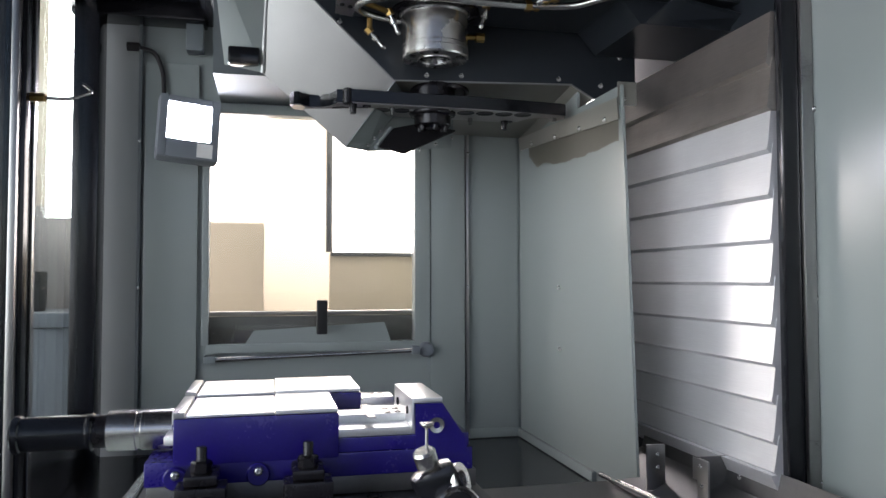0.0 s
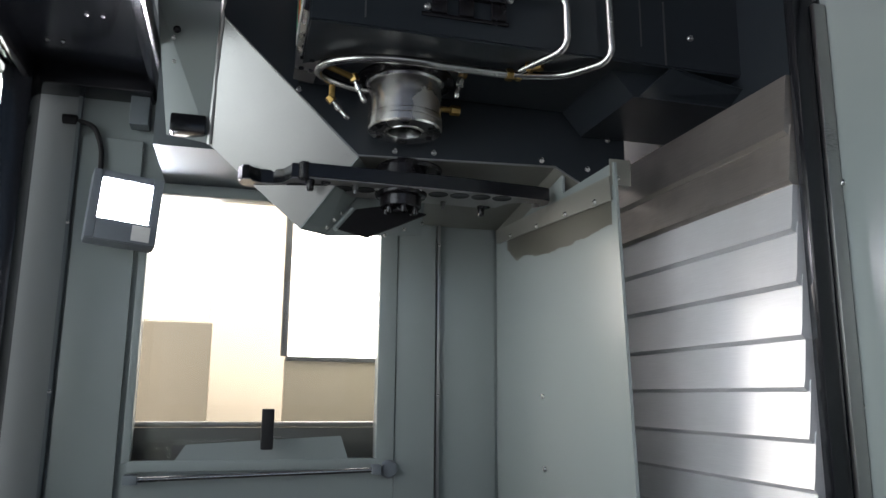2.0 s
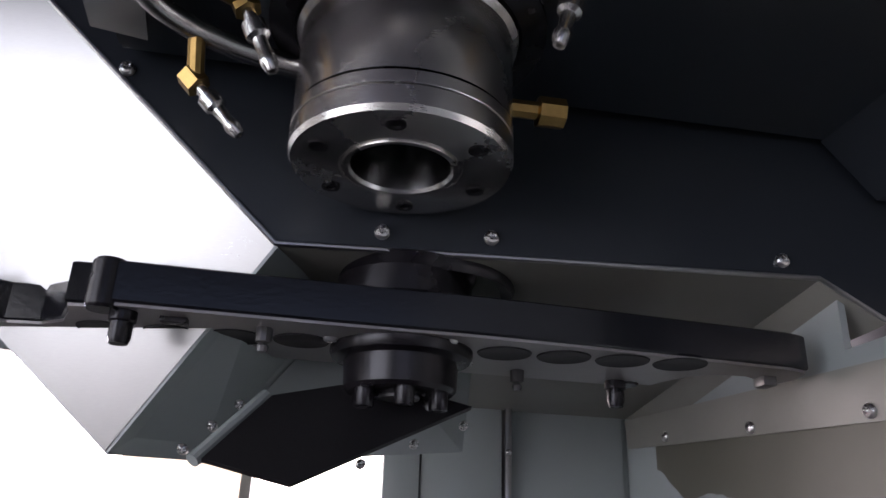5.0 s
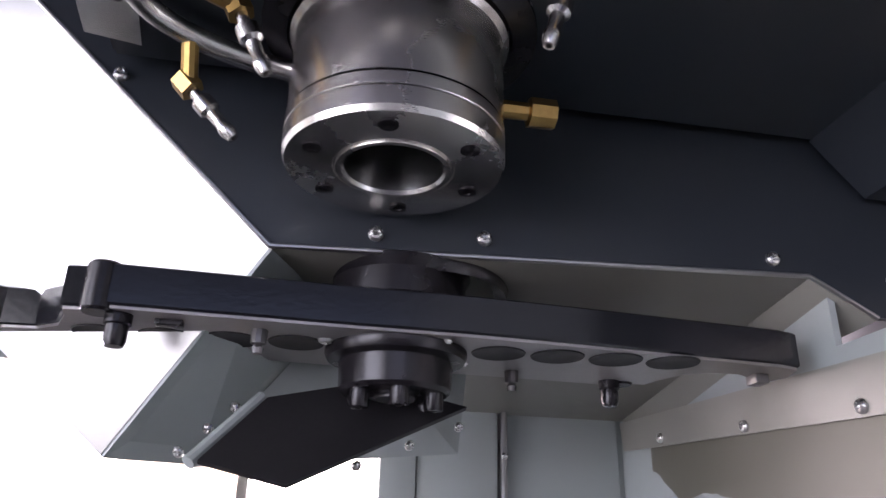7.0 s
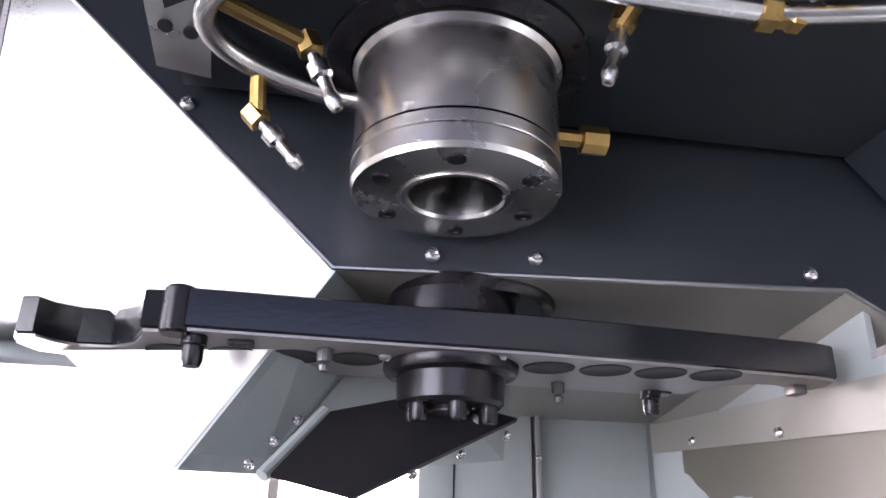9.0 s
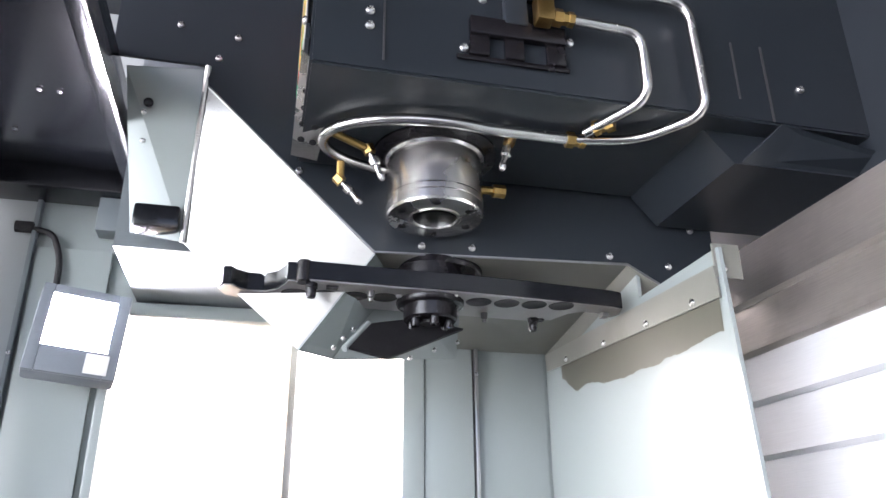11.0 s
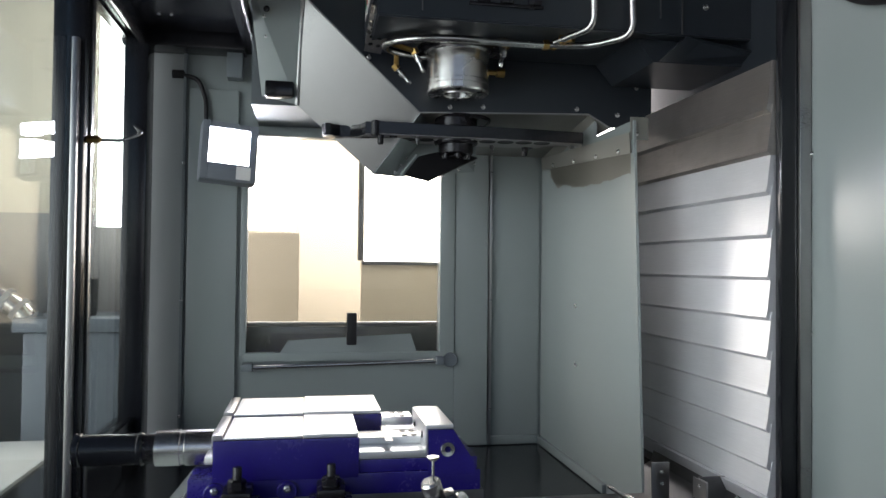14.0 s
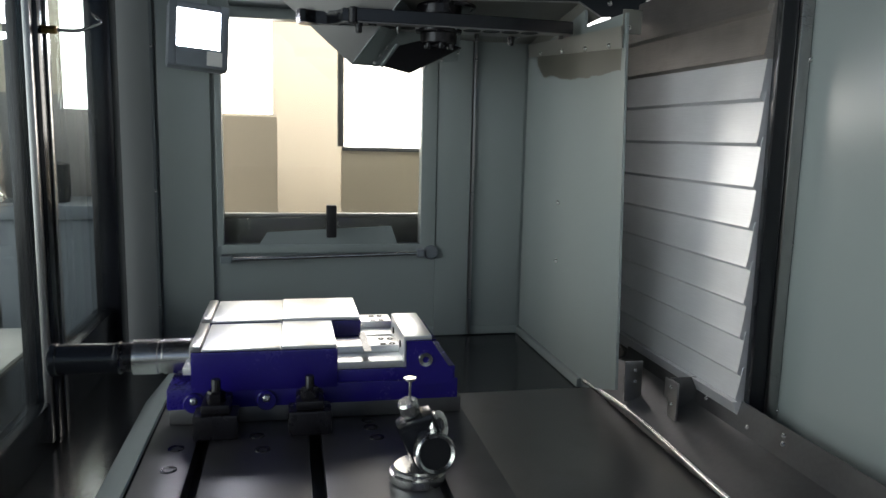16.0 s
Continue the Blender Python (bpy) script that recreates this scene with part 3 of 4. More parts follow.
part("dial_ring", lathe(B(), [(0.020, 0.0), (0.0265, 0.0), (0.0265, 0.014), (0.024, 0.017), (0.0205, 0.014)], Matrix.Translation((GX + 0.016, GY - 0.012, TZ + 0.047)) @ axis_to((0.1, -1, 0.18)), 36), M_TUBE, g, "matt silver ring")
part("dial_face", lathe(B(), [(0, 0.011), (0.0205, 0.011), (0.0205, 0.0), (0, 0)], Matrix.Translation((GX + 0.016, GY - 0.012, TZ + 0.047)) @ axis_to((0.1, -1, 0.18)), 36), M_RUBBER, g)
part("side_ring", lathe(B(), [(0.010, 0.0), (0.019, 0.0), (0.019, 0.005), (0.010, 0.005)], Matrix.Translation((GX + 0.024, GY + 0.004, TZ + 0.075)) @ axis_to((0.75, -0.6, 0.35)), 28), M_CHROME, g)
part("probe_head", lathe(B(), [(0, 0), (0.013, 0), (0.0135, 0.016), (0.011, 0.019), (0, 0.019)], Matrix.Translation((GX - 0.010, GY + 0.01, TZ + 0.092)) @ axis_to((-0.35, -0.2, 1)), 24), M_CHROME, g)
part("stylus", tube(B(), [(GX - 0.012, GY + 0.008, TZ + 0.105), (GX - 0.012, GY + 0.008, TZ + 0.136)], 0.0018), M_TUBE, g)
part("stylus_tip", lathe(B(), [(0, 0), (0.003, 0), (0.008, 0.004), (0.008, 0.006), (0, 0.006)], Matrix.Translation((GX - 0.012, GY + 0.008, TZ + 0.134)), 18), M_CHROME, g)

# ---- tool changer ----
atc = thing("tool_changer_cover", "large folded cover of the tool changer in charcoal and bright steel", "cover")
AY = 0.580


def plate(bm, pts, thick):
    vs = [bm.verts.new(p) for p in pts]
    f = bm.faces.new(vs)
    f.normal_update()
    step = f.normal * thick
    back = [bm.verts.new(v.co + step) for v in vs]
    bm.faces.new(back[::-1])
    for i in range(len(vs)):
        j = (i + 1) % len(vs)
        bm.faces.new((vs[j], vs[i], back[i], back[j]))
    bmesh.ops.recalc_face_normals(bm, faces=bm.faces[:])
    return bm


bm = prism(B(), [(-0.385, 1.10), (-0.244, 1.10), (-0.236, 1.060), (0.033, 0.805), (0.455, 0.819), (0.510, 0.788), (0.62, 0.790), (0.62, 1.49), (-0.385, 1.49)], "y", AY, AY + 0.006)
part("front_panel", bm, M_HEAD, atc, "charcoal enamelled front panel")
part("bevel_plate", plate(B(), [(-0.236, AY + 0.001, 1.058), (0.033, AY + 0.001, 0.803), (-0.070, 0.650, 0.664), (-0.252, 0.6545, 0.8226)], 0.003), M_STAINLESS, atc, "bright stainless bevel plate")
part("lower_plate", plate(B(), [(0.033, AY + 0.001, 0.803), (-0.070, 0.651, 0.664), (-0.012, 0.712, 0.668), (0.088, 0.712, 0.800)], 0.003), M_WALL, atc)
part("chute_plate", plate(B(), [(-0.014, 0.708, 0.664), (0.205, 0.760, 0.690), (0.215, 0.760, 0.795), (0.086, 0.708, 0.797)], 0.003), M_WALL, atc)
part("underside", sheet(B(), [(0.033, AY, 0.803), (0.455, AY, 0.817), (0.472, 1.01, 0.772), (0.033, 1.01, 0.772)], 0.004), M_GRIMY, atc)
part("corner_gusset", sheet(B(), [(0.455, AY, 0.817), (0.510, AY, 0.786), (0.472, 0.90, 0.752), (0.472, 1.01, 0.772)], 0.004), M_GRIMY, atc)
part("side_plate", plate(B(), [(-0.366, 0.605, 1.098), (-0.243, AY + 0.01, 1.098), (-0.253, 0.653, 0.824), (-0.338, 0.690, 0.848)], 0.004), M_WALL, atc)
part("edge_fold", tube(B(), [(-0.240, AY - 0.001, 1.098), (-0.253, 0.652, 0.823)], 0.005, 8), M_STAINLESS, atc)
part("edge_fold", tube(B(), [(-0.236, AY, 1.060), (0.033, AY, 0.804), (0.455, AY, 0.8185), (0.510, AY, 0.7875)], 0.0022, 8), M_STAINLESS, atc)
part("back_box", boxed(-0.365, 0.0, 0.72, FY - 0.002, 0.835, 1.49), M_WALL_DARK, atc)
part("sensor_block", boxed(-0.328, -0.260, 0.632, 0.672, 0.838, 0.876, 0.006), M_BLACK, atc)
for x, z in ((0.107, 0.820), (0.188, 0.824), (0.424, 0.830), (-0.088, 0.929), (-0.29, 1.17), (-0.20, 1.16), (-0.226, 1.115), (0.53, 0.82), (0.58, 0.89)):
    screw(atc, (x, AY, z), (0, -1, 0))
screw(atc, (-0.325, 0.606, 1.035), (0, -1, -0.2), SCREW_BLACK)
screw(atc, (-0.330, 0.607, 1.018), (0, -1, -0.2), SCREW_SMALL)
screw(atc, (-0.327, 0.62, 0.975), (0, -1, -0.2), SCREW_SMALL)
trim = thing("cover_flange", "bent flange strip with screws where cover meets wall", "flange")
part("flange", sheet(B(), [(0.4725, 1.0, 0.733), (0.4725, 0.365, 0.693), (0.469, 0.365, 0.738), (0.469, 1.0, 0.768)], 0.003), M_GRIMY, trim)
for y, z in ((0.429, 0.705), (0.565, 0.713), (0.72, 0.722), (0.892, 0.735)):
    screw(trim, (0.4695, y, z), (-1, 0, 0))
bracket = thing("corner_bracket", "small pale bent bracket between cover and wall", "bracket")
part("plate", boxed(0.470, 0.512, 0.366, 0.370, 0.722, 0.772, 0.001), M_GRIMY, bracket)
part("tab", boxed(0.508, 0.512, 0.371, 0.455, 0.735, 0.772, 0.001), M_GRIMY, bracket)
screw(bracket, (0.484, 0.366, 0.735), (0, -1, 0), SCREW_SMALL)

# double-ended gripper arm
PX, PY, PZ = 0.132, 0.632, 0.749
arm = thing("tool_change_arm", "black double-ended tool gripper arm with drilled holes", "gripper arm", at=(PX, PY, PZ))
half = [(-0.05, -0.060), (-0.195, -0.066), (-0.197, -0.058), (-0.226, -0.056), (-0.229, -0.040), (-0.240, -0.012), (-0.258, 0.002), (-0.282, 0.004), (-0.298, -0.006), (-0.306, -0.020), (-0.318, -0.018), (-0.326, 0.004), (-0.318, 0.030), (-0.300, 0.036), (-0.133, 0.052), (-0.05, 0.058)]
bm = prism(B(), half + [(-x, -y) for x, y in half], "z", 0.0, 0.028)
bmesh.ops.recalc_face_normals(bm, faces=bm.faces[:])
bmesh.ops.bevel(bm, geom=[e for e in bm.edges if abs(e.verts[0].co.z - e.verts[1].co.z) < 0.001], offset=0.0014, segments=1, affect="EDGES")
part("arm_bar", bm, M_BLACK, arm)
# thin plate that makes the underside paler than the black bar
bm = prism(B(), [(x * 0.992, y * 0.965) for x, y in half + [(-x, -y) for x, y in half]], "z", -0.0022, -0.0002)
bmesh.ops.recalc_face_normals(bm, faces=bm.faces[:])
part("underside_plate", bm, M_ARMFACE, arm, "paler steel underside")
for s in (-1, 1):
    for k in range(4):
        x = s * (0.075 + 0.0455 * k)
        part("lightening_hole", lathe(B(), [(0, -0.0026), (0.0190, -0.0026), (0.0200, -0.0032), (0.0208, -0.0020)], Matrix.Translation((x, -0.014 - 0.06 * x, 0)), 26), M_RUBBER, arm)
    part("gripper_pin", lathe(B(), [(0, -0.004), (0.010, -0.004), (0.0115, -0.002), (0.0115, 0.028), (0.010, 0.030), (0.004, 0.032), (0, 0.032)], Matrix.Translation((s * 0.202, s * 0.056, 0)), 20), M_BURNISHED, arm)
    part("stop_pin", lathe(B(), [(0, -0.024), (0.006, -0.024), (0.0075, -0.020), (0.0075, -0.010), (0.009, -0.009), (0.009, 0.0)], Matrix.Translation((s * 0.190, s * 0.050, 0)), 14), M_BURNISHED, arm)
    part("grease_nipple", lathe(B(), [(0, -0.019), (0.0035, -0.019), (0.0042, -0.015), (0.003, -0.013), (0.0055, -0.012), (0.0060, -0.003), (0.0048, 0.0)], Matrix.Translation((s * 0.100, s * 0.036, 0)), 10), M_SHEET, arm)
part("catch", boxed(-0.168, -0.150, -0.048, -0.038, -0.006, 0.0, 0.001), M_BURNISHED, arm)
part("latch_tip", boxed(0.290, 0.302, -0.012, 0.004, -0.010, 0.0, 0.002), M_SHEET, arm)
part("hub", lathe(B(), [(0, -0.037), (0.020, -0.037), (0.021, -0.035), (0.039, -0.035), (0.042, -0.032), (0.043, -0.012), (0.052, -0.010), (0.054, -0.006), (0.054, 0.0)], None, 36), M_BURNISHED, arm)
part("hub_cap", lathe(B(), [(0, -0.0385), (0.015, -0.0385), (0.0155, -0.037)], None, 28), M_SHEET, arm)
part("shaft_collar", lathe(B(), [(0.050, 0.028), (0.052, 0.031), (0.052, 0.050), (0.058, 0.058)], None, 36), M_BURNISHED, arm)
for k in range(6):
    a = math.pi / 6 + k * math.pi / 3
    part("socket_screw", lathe(B(), [(0, -0.044), (0.003, -0.044), (0.0032, -0.048), (0.0066, -0.048), (0.0072, -0.047), (0.0072, -0.035), (0, -0.035)], Matrix.Translation((0.031 * math.cos(a), 0.031 * math.sin(a), 0)), 16), M_BURNISHED, arm)
for k in range(4):
    a = 0.5 + k * math.pi / 2
    screw(arm, (0.062 * math.cos(a), 0.046 * math.sin(a), 0), (0, 0, -1))
ringm = thing("arm_port_ring", "round black port ring in the cover above the arm", "ring")
part("ring", lathe(B(), [(0.044, 0.010), (0.058, 0.0), (0.067, -0.004), (0.069, 0.0), (0.069, 0.006)], Matrix.Translation((PX + 0.022, 0.652, 0.802)), 44), M_BURNISHED, ringm)

pot = thing("tool_pot_flap", "black hinged flap plate below the tool changer", "flap")
part("flap", plate(B(), [(0.002, 0.602, 0.656), (0.060, 0.604, 0.643), (0.190, 0.650, 0.709), (0.168, 0.660, 0.716), (0.092, 0.664, 0.722), (0.040, 0.640, 0.706)], 0.004), M_RUBBER, pot)
part("hinge", tube(B(), [(-0.004, 0.604, 0.657), (0.036, 0.642, 0.709)], 0.005, 10), M_WALL, pot)
for k in range(3):
    screw(pot, (-0.016 + 0.016 * k, 0.640 + 0.015 * k, 0.668 + 0.019 * k), (-0.4, -0.6, -0.5), SCREW_SMALL)
for k in range(3):
    screw(pot, (0.110 + 0.043 * k, 0.680 + 0.014 * k, 0.668 + 0.019 * k), (0.3, -0.7, -0.5), SCREW_SMALL)

# ---- spindle head ----
SX, SY, SZ = 0.110, 0.503, 0.833
head = thing("spindle_head", "charcoal enamelled spindle head with steel nose and coolant pipes", "spindle head", at=(SX, SY, SZ))
head.scale = (1.07, 1.07, 1.07)


def hb(*a, **k):
    return boxed(*a, **k)


HY0, HY1 = -0.185, 0.062
# cover box: front part narrow, widening lower block towards the column
bm = prism(B(), [(-0.19, 0.098), (0.36, 0.098), (0.62, 0.098), (0.62, 0.68), (-0.19, 0.68)], "y", HY0, HY1)
bmesh.ops.bevel(bm, geom=bm.edges[:], offset=0.003, segments=2, affect="EDGES")
part("cover", bm, M_HEAD, head)
bm = prism(B(), [(0.335, 0.098), (0.375, 0.052), (0.60, 0.052), (0.60, 0.098)], "y", HY0 + 0.035, HY1)
part("casting", bm, M_HEAD, head)
part("casting_apron", sheet(B(), [(0.43, HY0 - 0.002, 0.097), (0.60, HY0 - 0.002, 0.070), (0.60, HY0 + 0.036, 0.053), (0.385, HY0 + 0.036, 0.053)], 0.004), M_HEAD, head)
part("cover_seam", hb(-0.106, -0.1035, HY0 - 0.0015, HY0, 0.113, 0.45), M_SHEET, head)
part("cover_seam", hb(0.372, 0.3745, HY0 - 0.0015, HY0, 0.13, 0.22), M_SHEET, head)
part("cover_seam", hb(0.418, 0.421, HY0 - 0.0015, HY0, 0.10, 0.22), M_SHEET, head)
# flat sign on the end face, colours only
part("sign", hb(-0.1975, -0.196, -0.155, 0.02, 0.15, 0.40), M_WHITE, head, "printed warning sign")
part("sign_band", hb(-0.1985, -0.1977, -0.155, 0.02, 0.355, 0.40), M_RED, head)
for k, mm in enumerate((M_YELLOW, M_GREEN, M_YELLOW, M_RED, M_GREEN)):
    part("sign_block", hb(-0.1985, -0.1977, -0.145 + 0.033 * k, -0.125 + 0.033 * k, 0.17, 0.345), mm, head)
part("end_plate", prism(B(), [(HY0, 0.150), (HY0, 0.128), (0.028, 0.093), (0.040, 0.098), (0.040, 0.150)], "x", -0.1965, -0.192), M_HEAD, head)
lip = part("end_lip", sheet(B(), [(-0.199, HY0 + 0.02, 0.127), (-0.199, 0.028, 0.092), (-0.163, 0.028, 0.087), (-0.150, HY0 + 0.05, 0.116)], 0.002), M_CHROME, head, "perforated steel lip")
for k in range(5):
    for j in range(2):
        t = 0.12 + 0.18 * k
        at = Vector((-0.188 + 0.016 * j, -0.150 + 0.165 * t, 0.1240 - 0.0345 * t - 0.003 * j))
        part("slot", lathe(B(), [(0, 0.0), (0.0048, 0.0), (0.0048, 0.0015), (0, 0.0015)], Matrix.Translation(at) @ axis_to((0, -0.22, -1)), 12), M_RUBBER, lip)
# spindle nose
part("nose_flange", lathe(B(), [(0.088, 0.100), (0.088, 0.094), (0.076, 0.091), (0.072, 0.090)], None, 56), M_BURNISHED, head)
part("nose_sleeve", lathe(B(), [(0.070, 0.1), (0.070, 0.088), (0.0664, 0.0845), (0.0662, 0.0835), (0.0662, 0.080), (0.0662, 0.030), (0.0662, 0.026)], None, 72), M_CHROME, head, "polished steel sleeve", sharp=15)
part("nose_ring", lathe(B(), [(0.0640, 0.026), (0.0640, 0.0245), (0.0664, 0.0245), (0.0668, 0.0240), (0.0668, 0.0168), (0.0664, 0.0163), (0.0640, 0.0163)], None, 72), M_CHROME, head, sharp=15)
part("nose_ring", lathe(B(), [(0.0640, 0.0155), (0.0664, 0.0155), (0.0668, 0.0150), (0.0668, 0.0035), (0.0650, 0.0), (0.0370, 0.0), (0.0365, 0.0015), (0.0350, 0.0015), (0.0345, -0.0012), (0.0315, -0.0012), (0.0300, 0.001)], None, 72), M_CHROME, head, sharp=15)
# bore in a darker steel than the nose rings
part("taper_bore", lathe(B(), [(0.0300, 0.001), (0.0190, 0.05), (0.0150, 0.05), (0.0150, 0.07), (0, 0.07)], None, 48), M_BORE, head, "dark steel spindle taper")
for k in range(6):
    a = 0.35 + k * math.pi / 3
    part("face_screw", lathe(B(), [(0, -0.0004), (0.003, -0.0004), (0.0032, -0.0012), (0.0058, -0.0012), (0.0058, 0.0006)], Matrix.Translation((0.052 * math.cos(a), 0.052 * math.sin(a), 0)), 14), M_BURNISHED, head)
# coolant ring pipe with nozzles
ring = [(-0.010 + 0.150 * math.cos(a), -0.034 + 0.077 * math.sin(a), 0.086) for a in [math.pi * (0.62 + 1.0 * k / 30) for k in range(31)]]
path = [Vector(p) for p in ring] + [Vector((0.165, -0.105, 0.086))]
part("ring_pipe", tube(B(), path, 0.0075, 12), M_TUBE, head, "bent steel coolant ring pipe")
pipe1 = rounded([(0.110, HY0 - 0.022, 0.262), (0.300, HY0 - 0.022, 0.255), (0.307, HY0 - 0.020, 0.086), (0.25, -0.125, 0.085), (0.17, -0.105, 0.086)], 0.03)
part("coolant_pipe", tube(B(), pipe1, 0.0068, 12), M_TUBE, head)
pipe2 = rounded([(0.125, HY0 - 0.026, 0.193), (0.222, HY0 - 0.026, 0.190), (0.228, HY0 - 0.018, 0.098), (0.176, -0.122, 0.088)], 0.025)
part("coolant_pipe", tube(B(), pipe2, 0.0068, 12), M_TUBE, head)


def fitting(at, way, n=1.0):
    part("brass_fitting", lathe(B(), [(0, 0), (0.008 * n, 0), (0.0115 * n, 0.001), (0.0115 * n, 0.012), (0.0085 * n, 0.013), (0.0085 * n, 0.020), (0.010 * n, 0.021), (0.010 * n, 0.028), (0, 0.028)], Matrix.Translation(at) @ axis_to(way), 6), M_BRASS, head, "brass pipe fitting")


fitting((0.102, HY0 - 0.026, 0.193), (1, 0, 0))
fitting((0.205, -0.150, 0.093), (-0.8, 0.75, -0.1), 1.05)
fitting((0.155, -0.104, 0.086), (1, 0, 0), 0.95)
part("elbow", boxed(0.080, 0.103, HY0 - 0.036, HY0 - 0.014, 0.182, 0.222, 0.004), M_BRASS, head, "brass elbow")
part("valve", boxed(0.082, 0.102, HY0 - 0.034, HY0 - 0.014, 0.262, 0.300, 0.004), M_BRASS, head, "brass valve")
part("valve_block", hb(0.072, 0.112, HY0 - 0.030, HY0 - 0.002, 0.228, 0.262, 0.003), M_BURNISHED, head)
part("manifold_plate", hb(0.045, 0.075, HY0 - 0.014, HY0 - 0.001, 0.185, 0.305, 0.002), M_HEAD, head)
part("manifold_block", hb(0.0, 0.125, HY0 - 0.012, HY0 - 0.001, 0.165, 0.190, 0.002), M_BURNISHED, head)
for x in (0.0, 0.045, 0.100):
    part("bracket_leg", hb(x, x + 0.025, HY0 - 0.008, HY0 - 0.001, 0.136, 0.1645, 0.001), M_BURNISHED, head)
part("bracket_foot", hb(-0.016, 0.130, HY0 - 0.005, HY0 - 0.001, 0.129, 0.1355, 0.001), M_BURNISHED, head)
for x in (-0.006, 0.118):
    screw(head, (x, HY0 - 0.001, 0.146))
for x, z in ((0.060, 0.285), (0.060, 0.252)):
    screw(head, (x, HY0 - 0.014, z))
for x, z in ((-0.110 - 0.012, 0.182), (-0.110 - 0.012, 0.160), (0.020, 0.225), (0.022, 0.172), (0.134, 0.262), (0.134, 0.178), (0.470, 0.158), (0.53, 0.33), (0.20, 0.42), (-0.12, 0.42)):
    screw(head, (x, HY0, z), name="screw")
screw(head, (-0.196, -0.17, 0.165), (-1, 0, 0))


def nozzle(at, way, n=1.0):
    m = Matrix.Translation(at) @ axis_to(way)
    body = part("nozzle", lathe(B(), [(0, 0), (0.004, 0), (0.004, 0.012), (0.0072, 0.013), (0.0072, 0.022), (0.0045, 0.024), (0.0040, 0.034), (0.0052, 0.037), (0.0052, 0.041), (0.0035, 0.046), (0.0018, 0.046), (0.0018, 0.036)], m, 12), M_TUBE, head, "small steel coolant nozzle")
    part("nut", lathe(B(), [(0, -0.008), (0.0085, -0.008), (0.0085, 0.004), (0, 0.004)], m, 6), M_BRASS, body)


nozzle((-0.1295, 0.025, 0.057), (0.0375, 0.0, -0.040))
nozzle((-0.0975, -0.031, 0.077), (0.026, 0.0, -0.055))
nozzle((0.0855, -0.078, 0.088), (-0.012, 0.0, -0.043))
for a, b in (((-0.131, 0.011, 0.086), (-0.1295, 0.025, 0.057)), ((-0.152, -0.055, 0.086), (-0.0975, -0.031, 0.079)), ((0.0855, -0.106, 0.086), (0.0855, -0.078, 0.088))):
    part("stub_pipe", tube(B(), [a, b], 0.0055, 10), M_BRASS, head, "brass stub pipe")
part("side_fitting", lathe(B(), [(0, 0), (0.006, 0), (0.006, 0.018), (0.010, 0.019), (0.010, 0.036), (0, 0.036)], Matrix.Translation((0.066, 0.0, 0.052)) @ axis_to((1, 0, 0)), 8), M_BRASS, head)

# ---- outside the windows ----
setting("ground", boxed(-30, 30, -30, 30, -0.95, -0.9), M_CONCRETE, "grey concrete workshop floor", "floor")
bm = B()
box(bm, -0.62, -0.255, 1.60, 1.65, -0.9, 0.555)
box(bm, -0.03, 1.6, 1.58, 1.62, -0.9, 0.448)
wall_hall = setting("hall_partition", bm, M_BEIGE, "beige partition boards outside the window", "partition")
setting("hall_back_wall", boxed(-3.4, -0.625, 1.80, 1.84, -0.9, 0.62), M_CONCRETE, "grey lower workshop wall", "partition")
setting("backdrop", boxed(-3.2, 1.8, 2.3, 2.32, -0.9, 2.6), M_PALE, "bright sunlit workshop windows behind the machine", "backdrop")
fr = thing("hall_window", "overexposed workshop window with thin frame", "window")
part("pane", boxed(-0.02, 1.2, 1.59, 1.595, 0.455, 1.5), M_SKYPANE, fr, "blazing white pane")
part("pane", boxed(-0.95, -0.27, 1.61, 1.615, 0.565, 1.8), M_SKYPANE, fr, "blazing white pane")
part("mullion", boxed(-0.045, -0.025, 1.56, 1.596, 0.457, 1.5, 0.003), M_SHEET, fr)
part("sill", boxed(-0.03, 1.2, 1.56, 1.596, 0.442, 0.456, 0.003), M_SHEET, fr)
# wall made to glow, in place of daylight from the hall
setting("hall_wall", boxed(-3.6, -3.55, -6, 4, -0.9, 2.6), glow("far_hall_daylight", (1.0, 0.97, 0.92), 3.0), "glowing backdrop wall standing in for daylight beyond the doors", "backdrop")

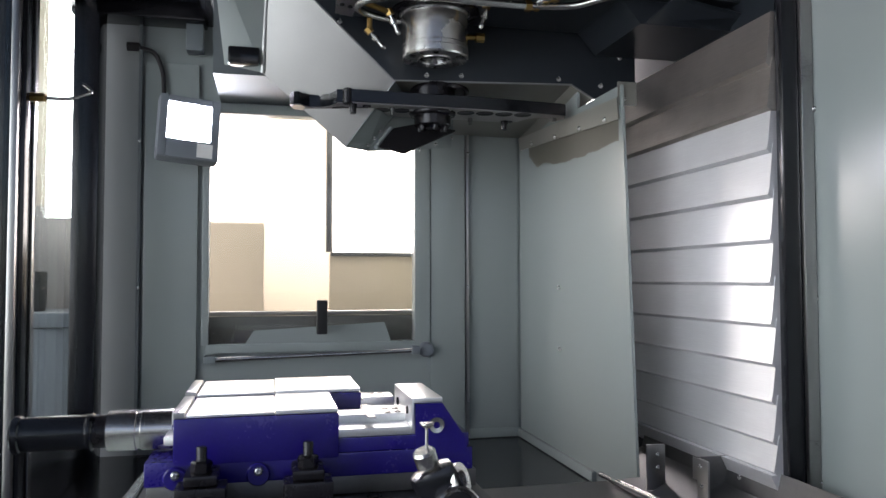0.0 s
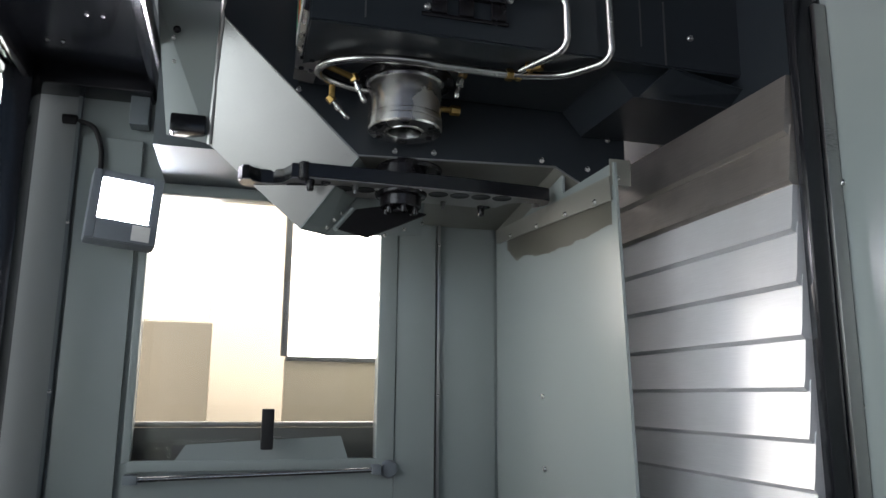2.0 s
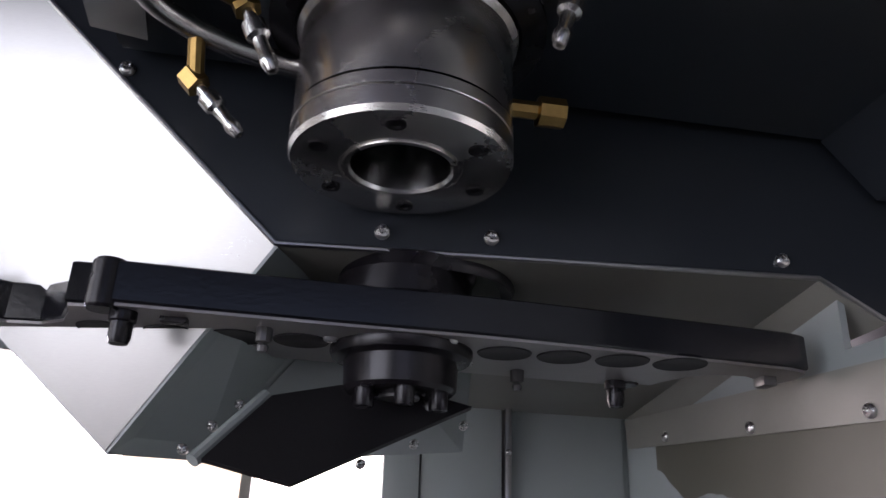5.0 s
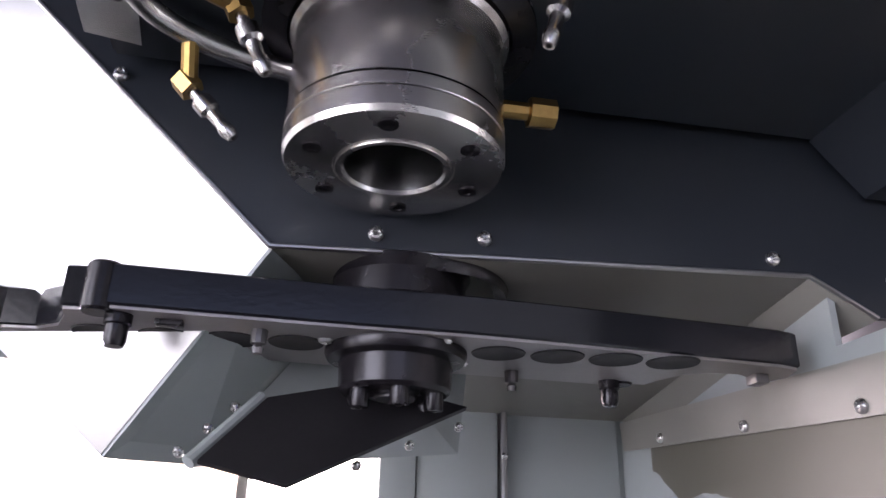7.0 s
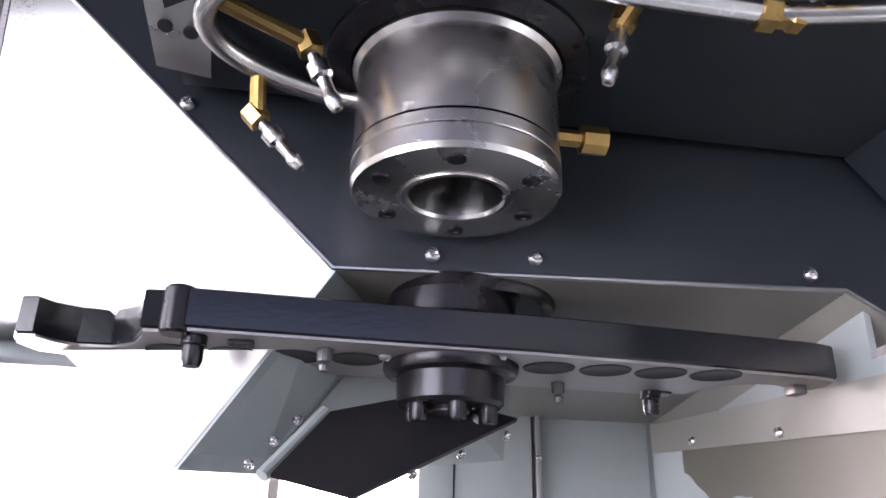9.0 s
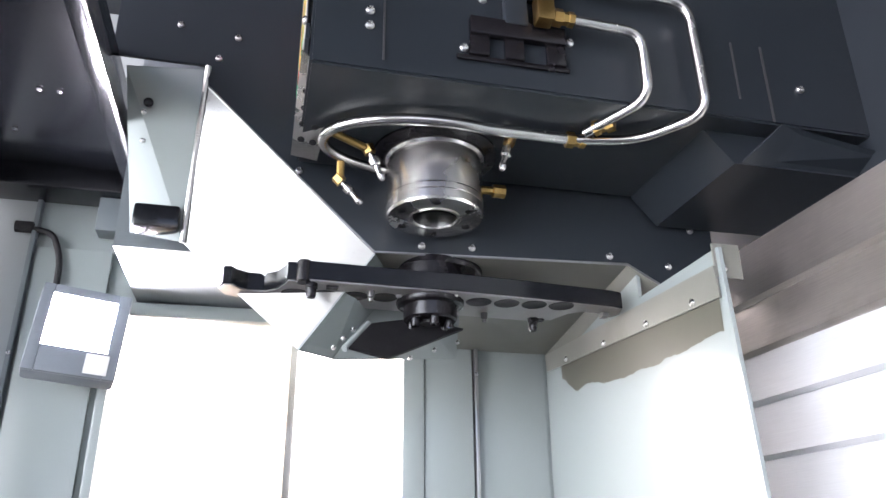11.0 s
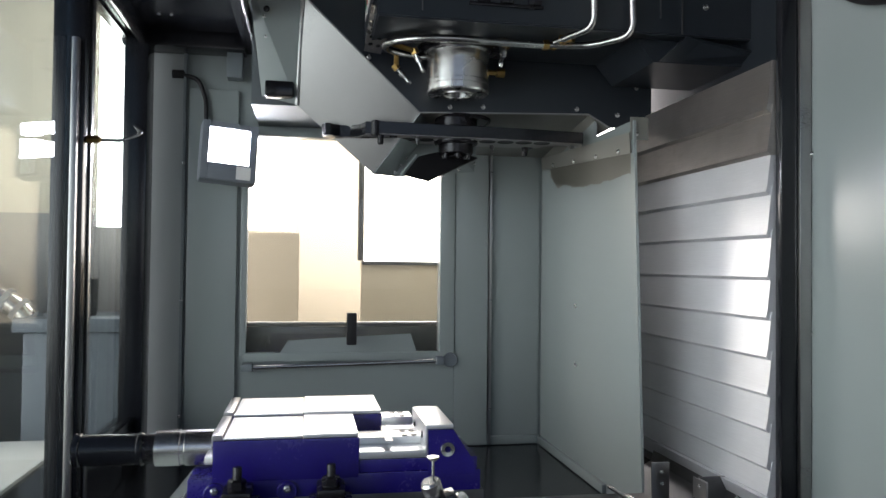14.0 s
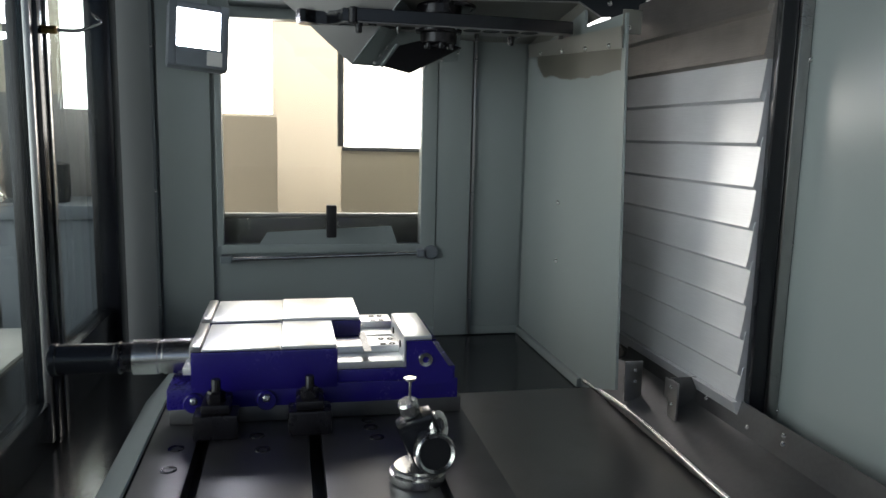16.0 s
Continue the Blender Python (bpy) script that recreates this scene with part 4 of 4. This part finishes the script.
# workshop things beyond the door glass
setting("hall_windows", boxed(-3.50, -3.48, -4.5, 0.1, -0.15, 2.0), glow("hall_window_daylight", (0.97, 0.985, 1.0), 7.0), "wide bright workshop windows facing the doors", "backdrop")
setting("hall_dado", boxed(-3.54, -3.50, 0.3, 4, -0.9, 0.75), M_BEIGE, "beige lower workshop wall", "backdrop")
unit = thing("hall_machine", "dark grey machine with a pale table in the workshop", "machine", at=(-0.94, 1.52, -0.9))
part("body", boxed(-0.16, 0.15, -0.15, 0.15, 0.0, 1.12, 0.015), M_GREYPL, unit)
part("table", boxed(-0.18, 0.17, -0.18, 0.17, 1.121, 1.165, 0.006), M_GREYPL, unit)
part("motor", lathe(B(), [(0, 0), (0.05, 0), (0.055, 0.02), (0.055, 0.12), (0.03, 0.13), (0, 0.13)], Matrix.Translation((-0.02, -0.05, 1.166)), 20), M_RUBBER, unit)
part("valve", boxed(-0.05, 0.0, -0.13, -0.09, 1.30, 1.36, 0.008), M_RED, unit)
part("valve_post", boxed(-0.035, -0.015, -0.12, -0.10, 1.166, 1.30, 0.003), M_BRASS, unit)
cab = thing("hall_cupboard", "grey workshop cupboard with a red handle", "cupboard", at=(-1.62, 1.58, -0.9))
part("body", boxed(-0.28, 0.28, -0.15, 0.15, 0.0, 1.30, 0.01), M_WALL_DARK, cab)
part("door", boxed(-0.265, 0.265, -0.172, -0.152, 0.05, 1.25, 0.006), M_WALL_DARK, cab)
part("handle", boxed(0.19, 0.22, -0.20, -0.173, 0.7, 0.95, 0.005), M_RED, cab)
duct = thing("hall_hose", "ribbed grey ventilation hose looping in the workshop", "hose")
pts = [(-1.26 + 0.20 * math.cos(a), 1.45, 0.10 + 0.24 * math.sin(a)) for a in [math.pi * k / 14 for k in range(15)]]
part("hose", tube(B(), [(-1.06, 1.45, -0.9)] + pts + [(-1.46, 1.45, -0.9)], 0.036, 16), M_TUBE, duct)
for k in range(1, 14):
    step = Vector((-math.sin(math.pi * k / 14), 0, math.cos(math.pi * k / 14))) * 0.008
    part("rib", tube(B(), [Vector(pts[k]) - step, Vector(pts[k]) + step], 0.040, 16), M_GREYPL, duct)
bench = thing("hall_bench", "steel workbench with a pale worktop in the workshop", "workbench")
part("worktop", boxed(-1.45, -0.90, 0.55, 1.2, -0.12, -0.08, 0.006), M_WHITE, bench)
for x, y in ((-1.42, 0.58), (-0.93, 0.58), (-1.42, 1.17), (-0.93, 1.17)):
    part("leg", boxed(x - 0.02, x + 0.02, y - 0.02, y + 0.02, -0.9, -0.121, 0.003), M_GREYPL, bench)
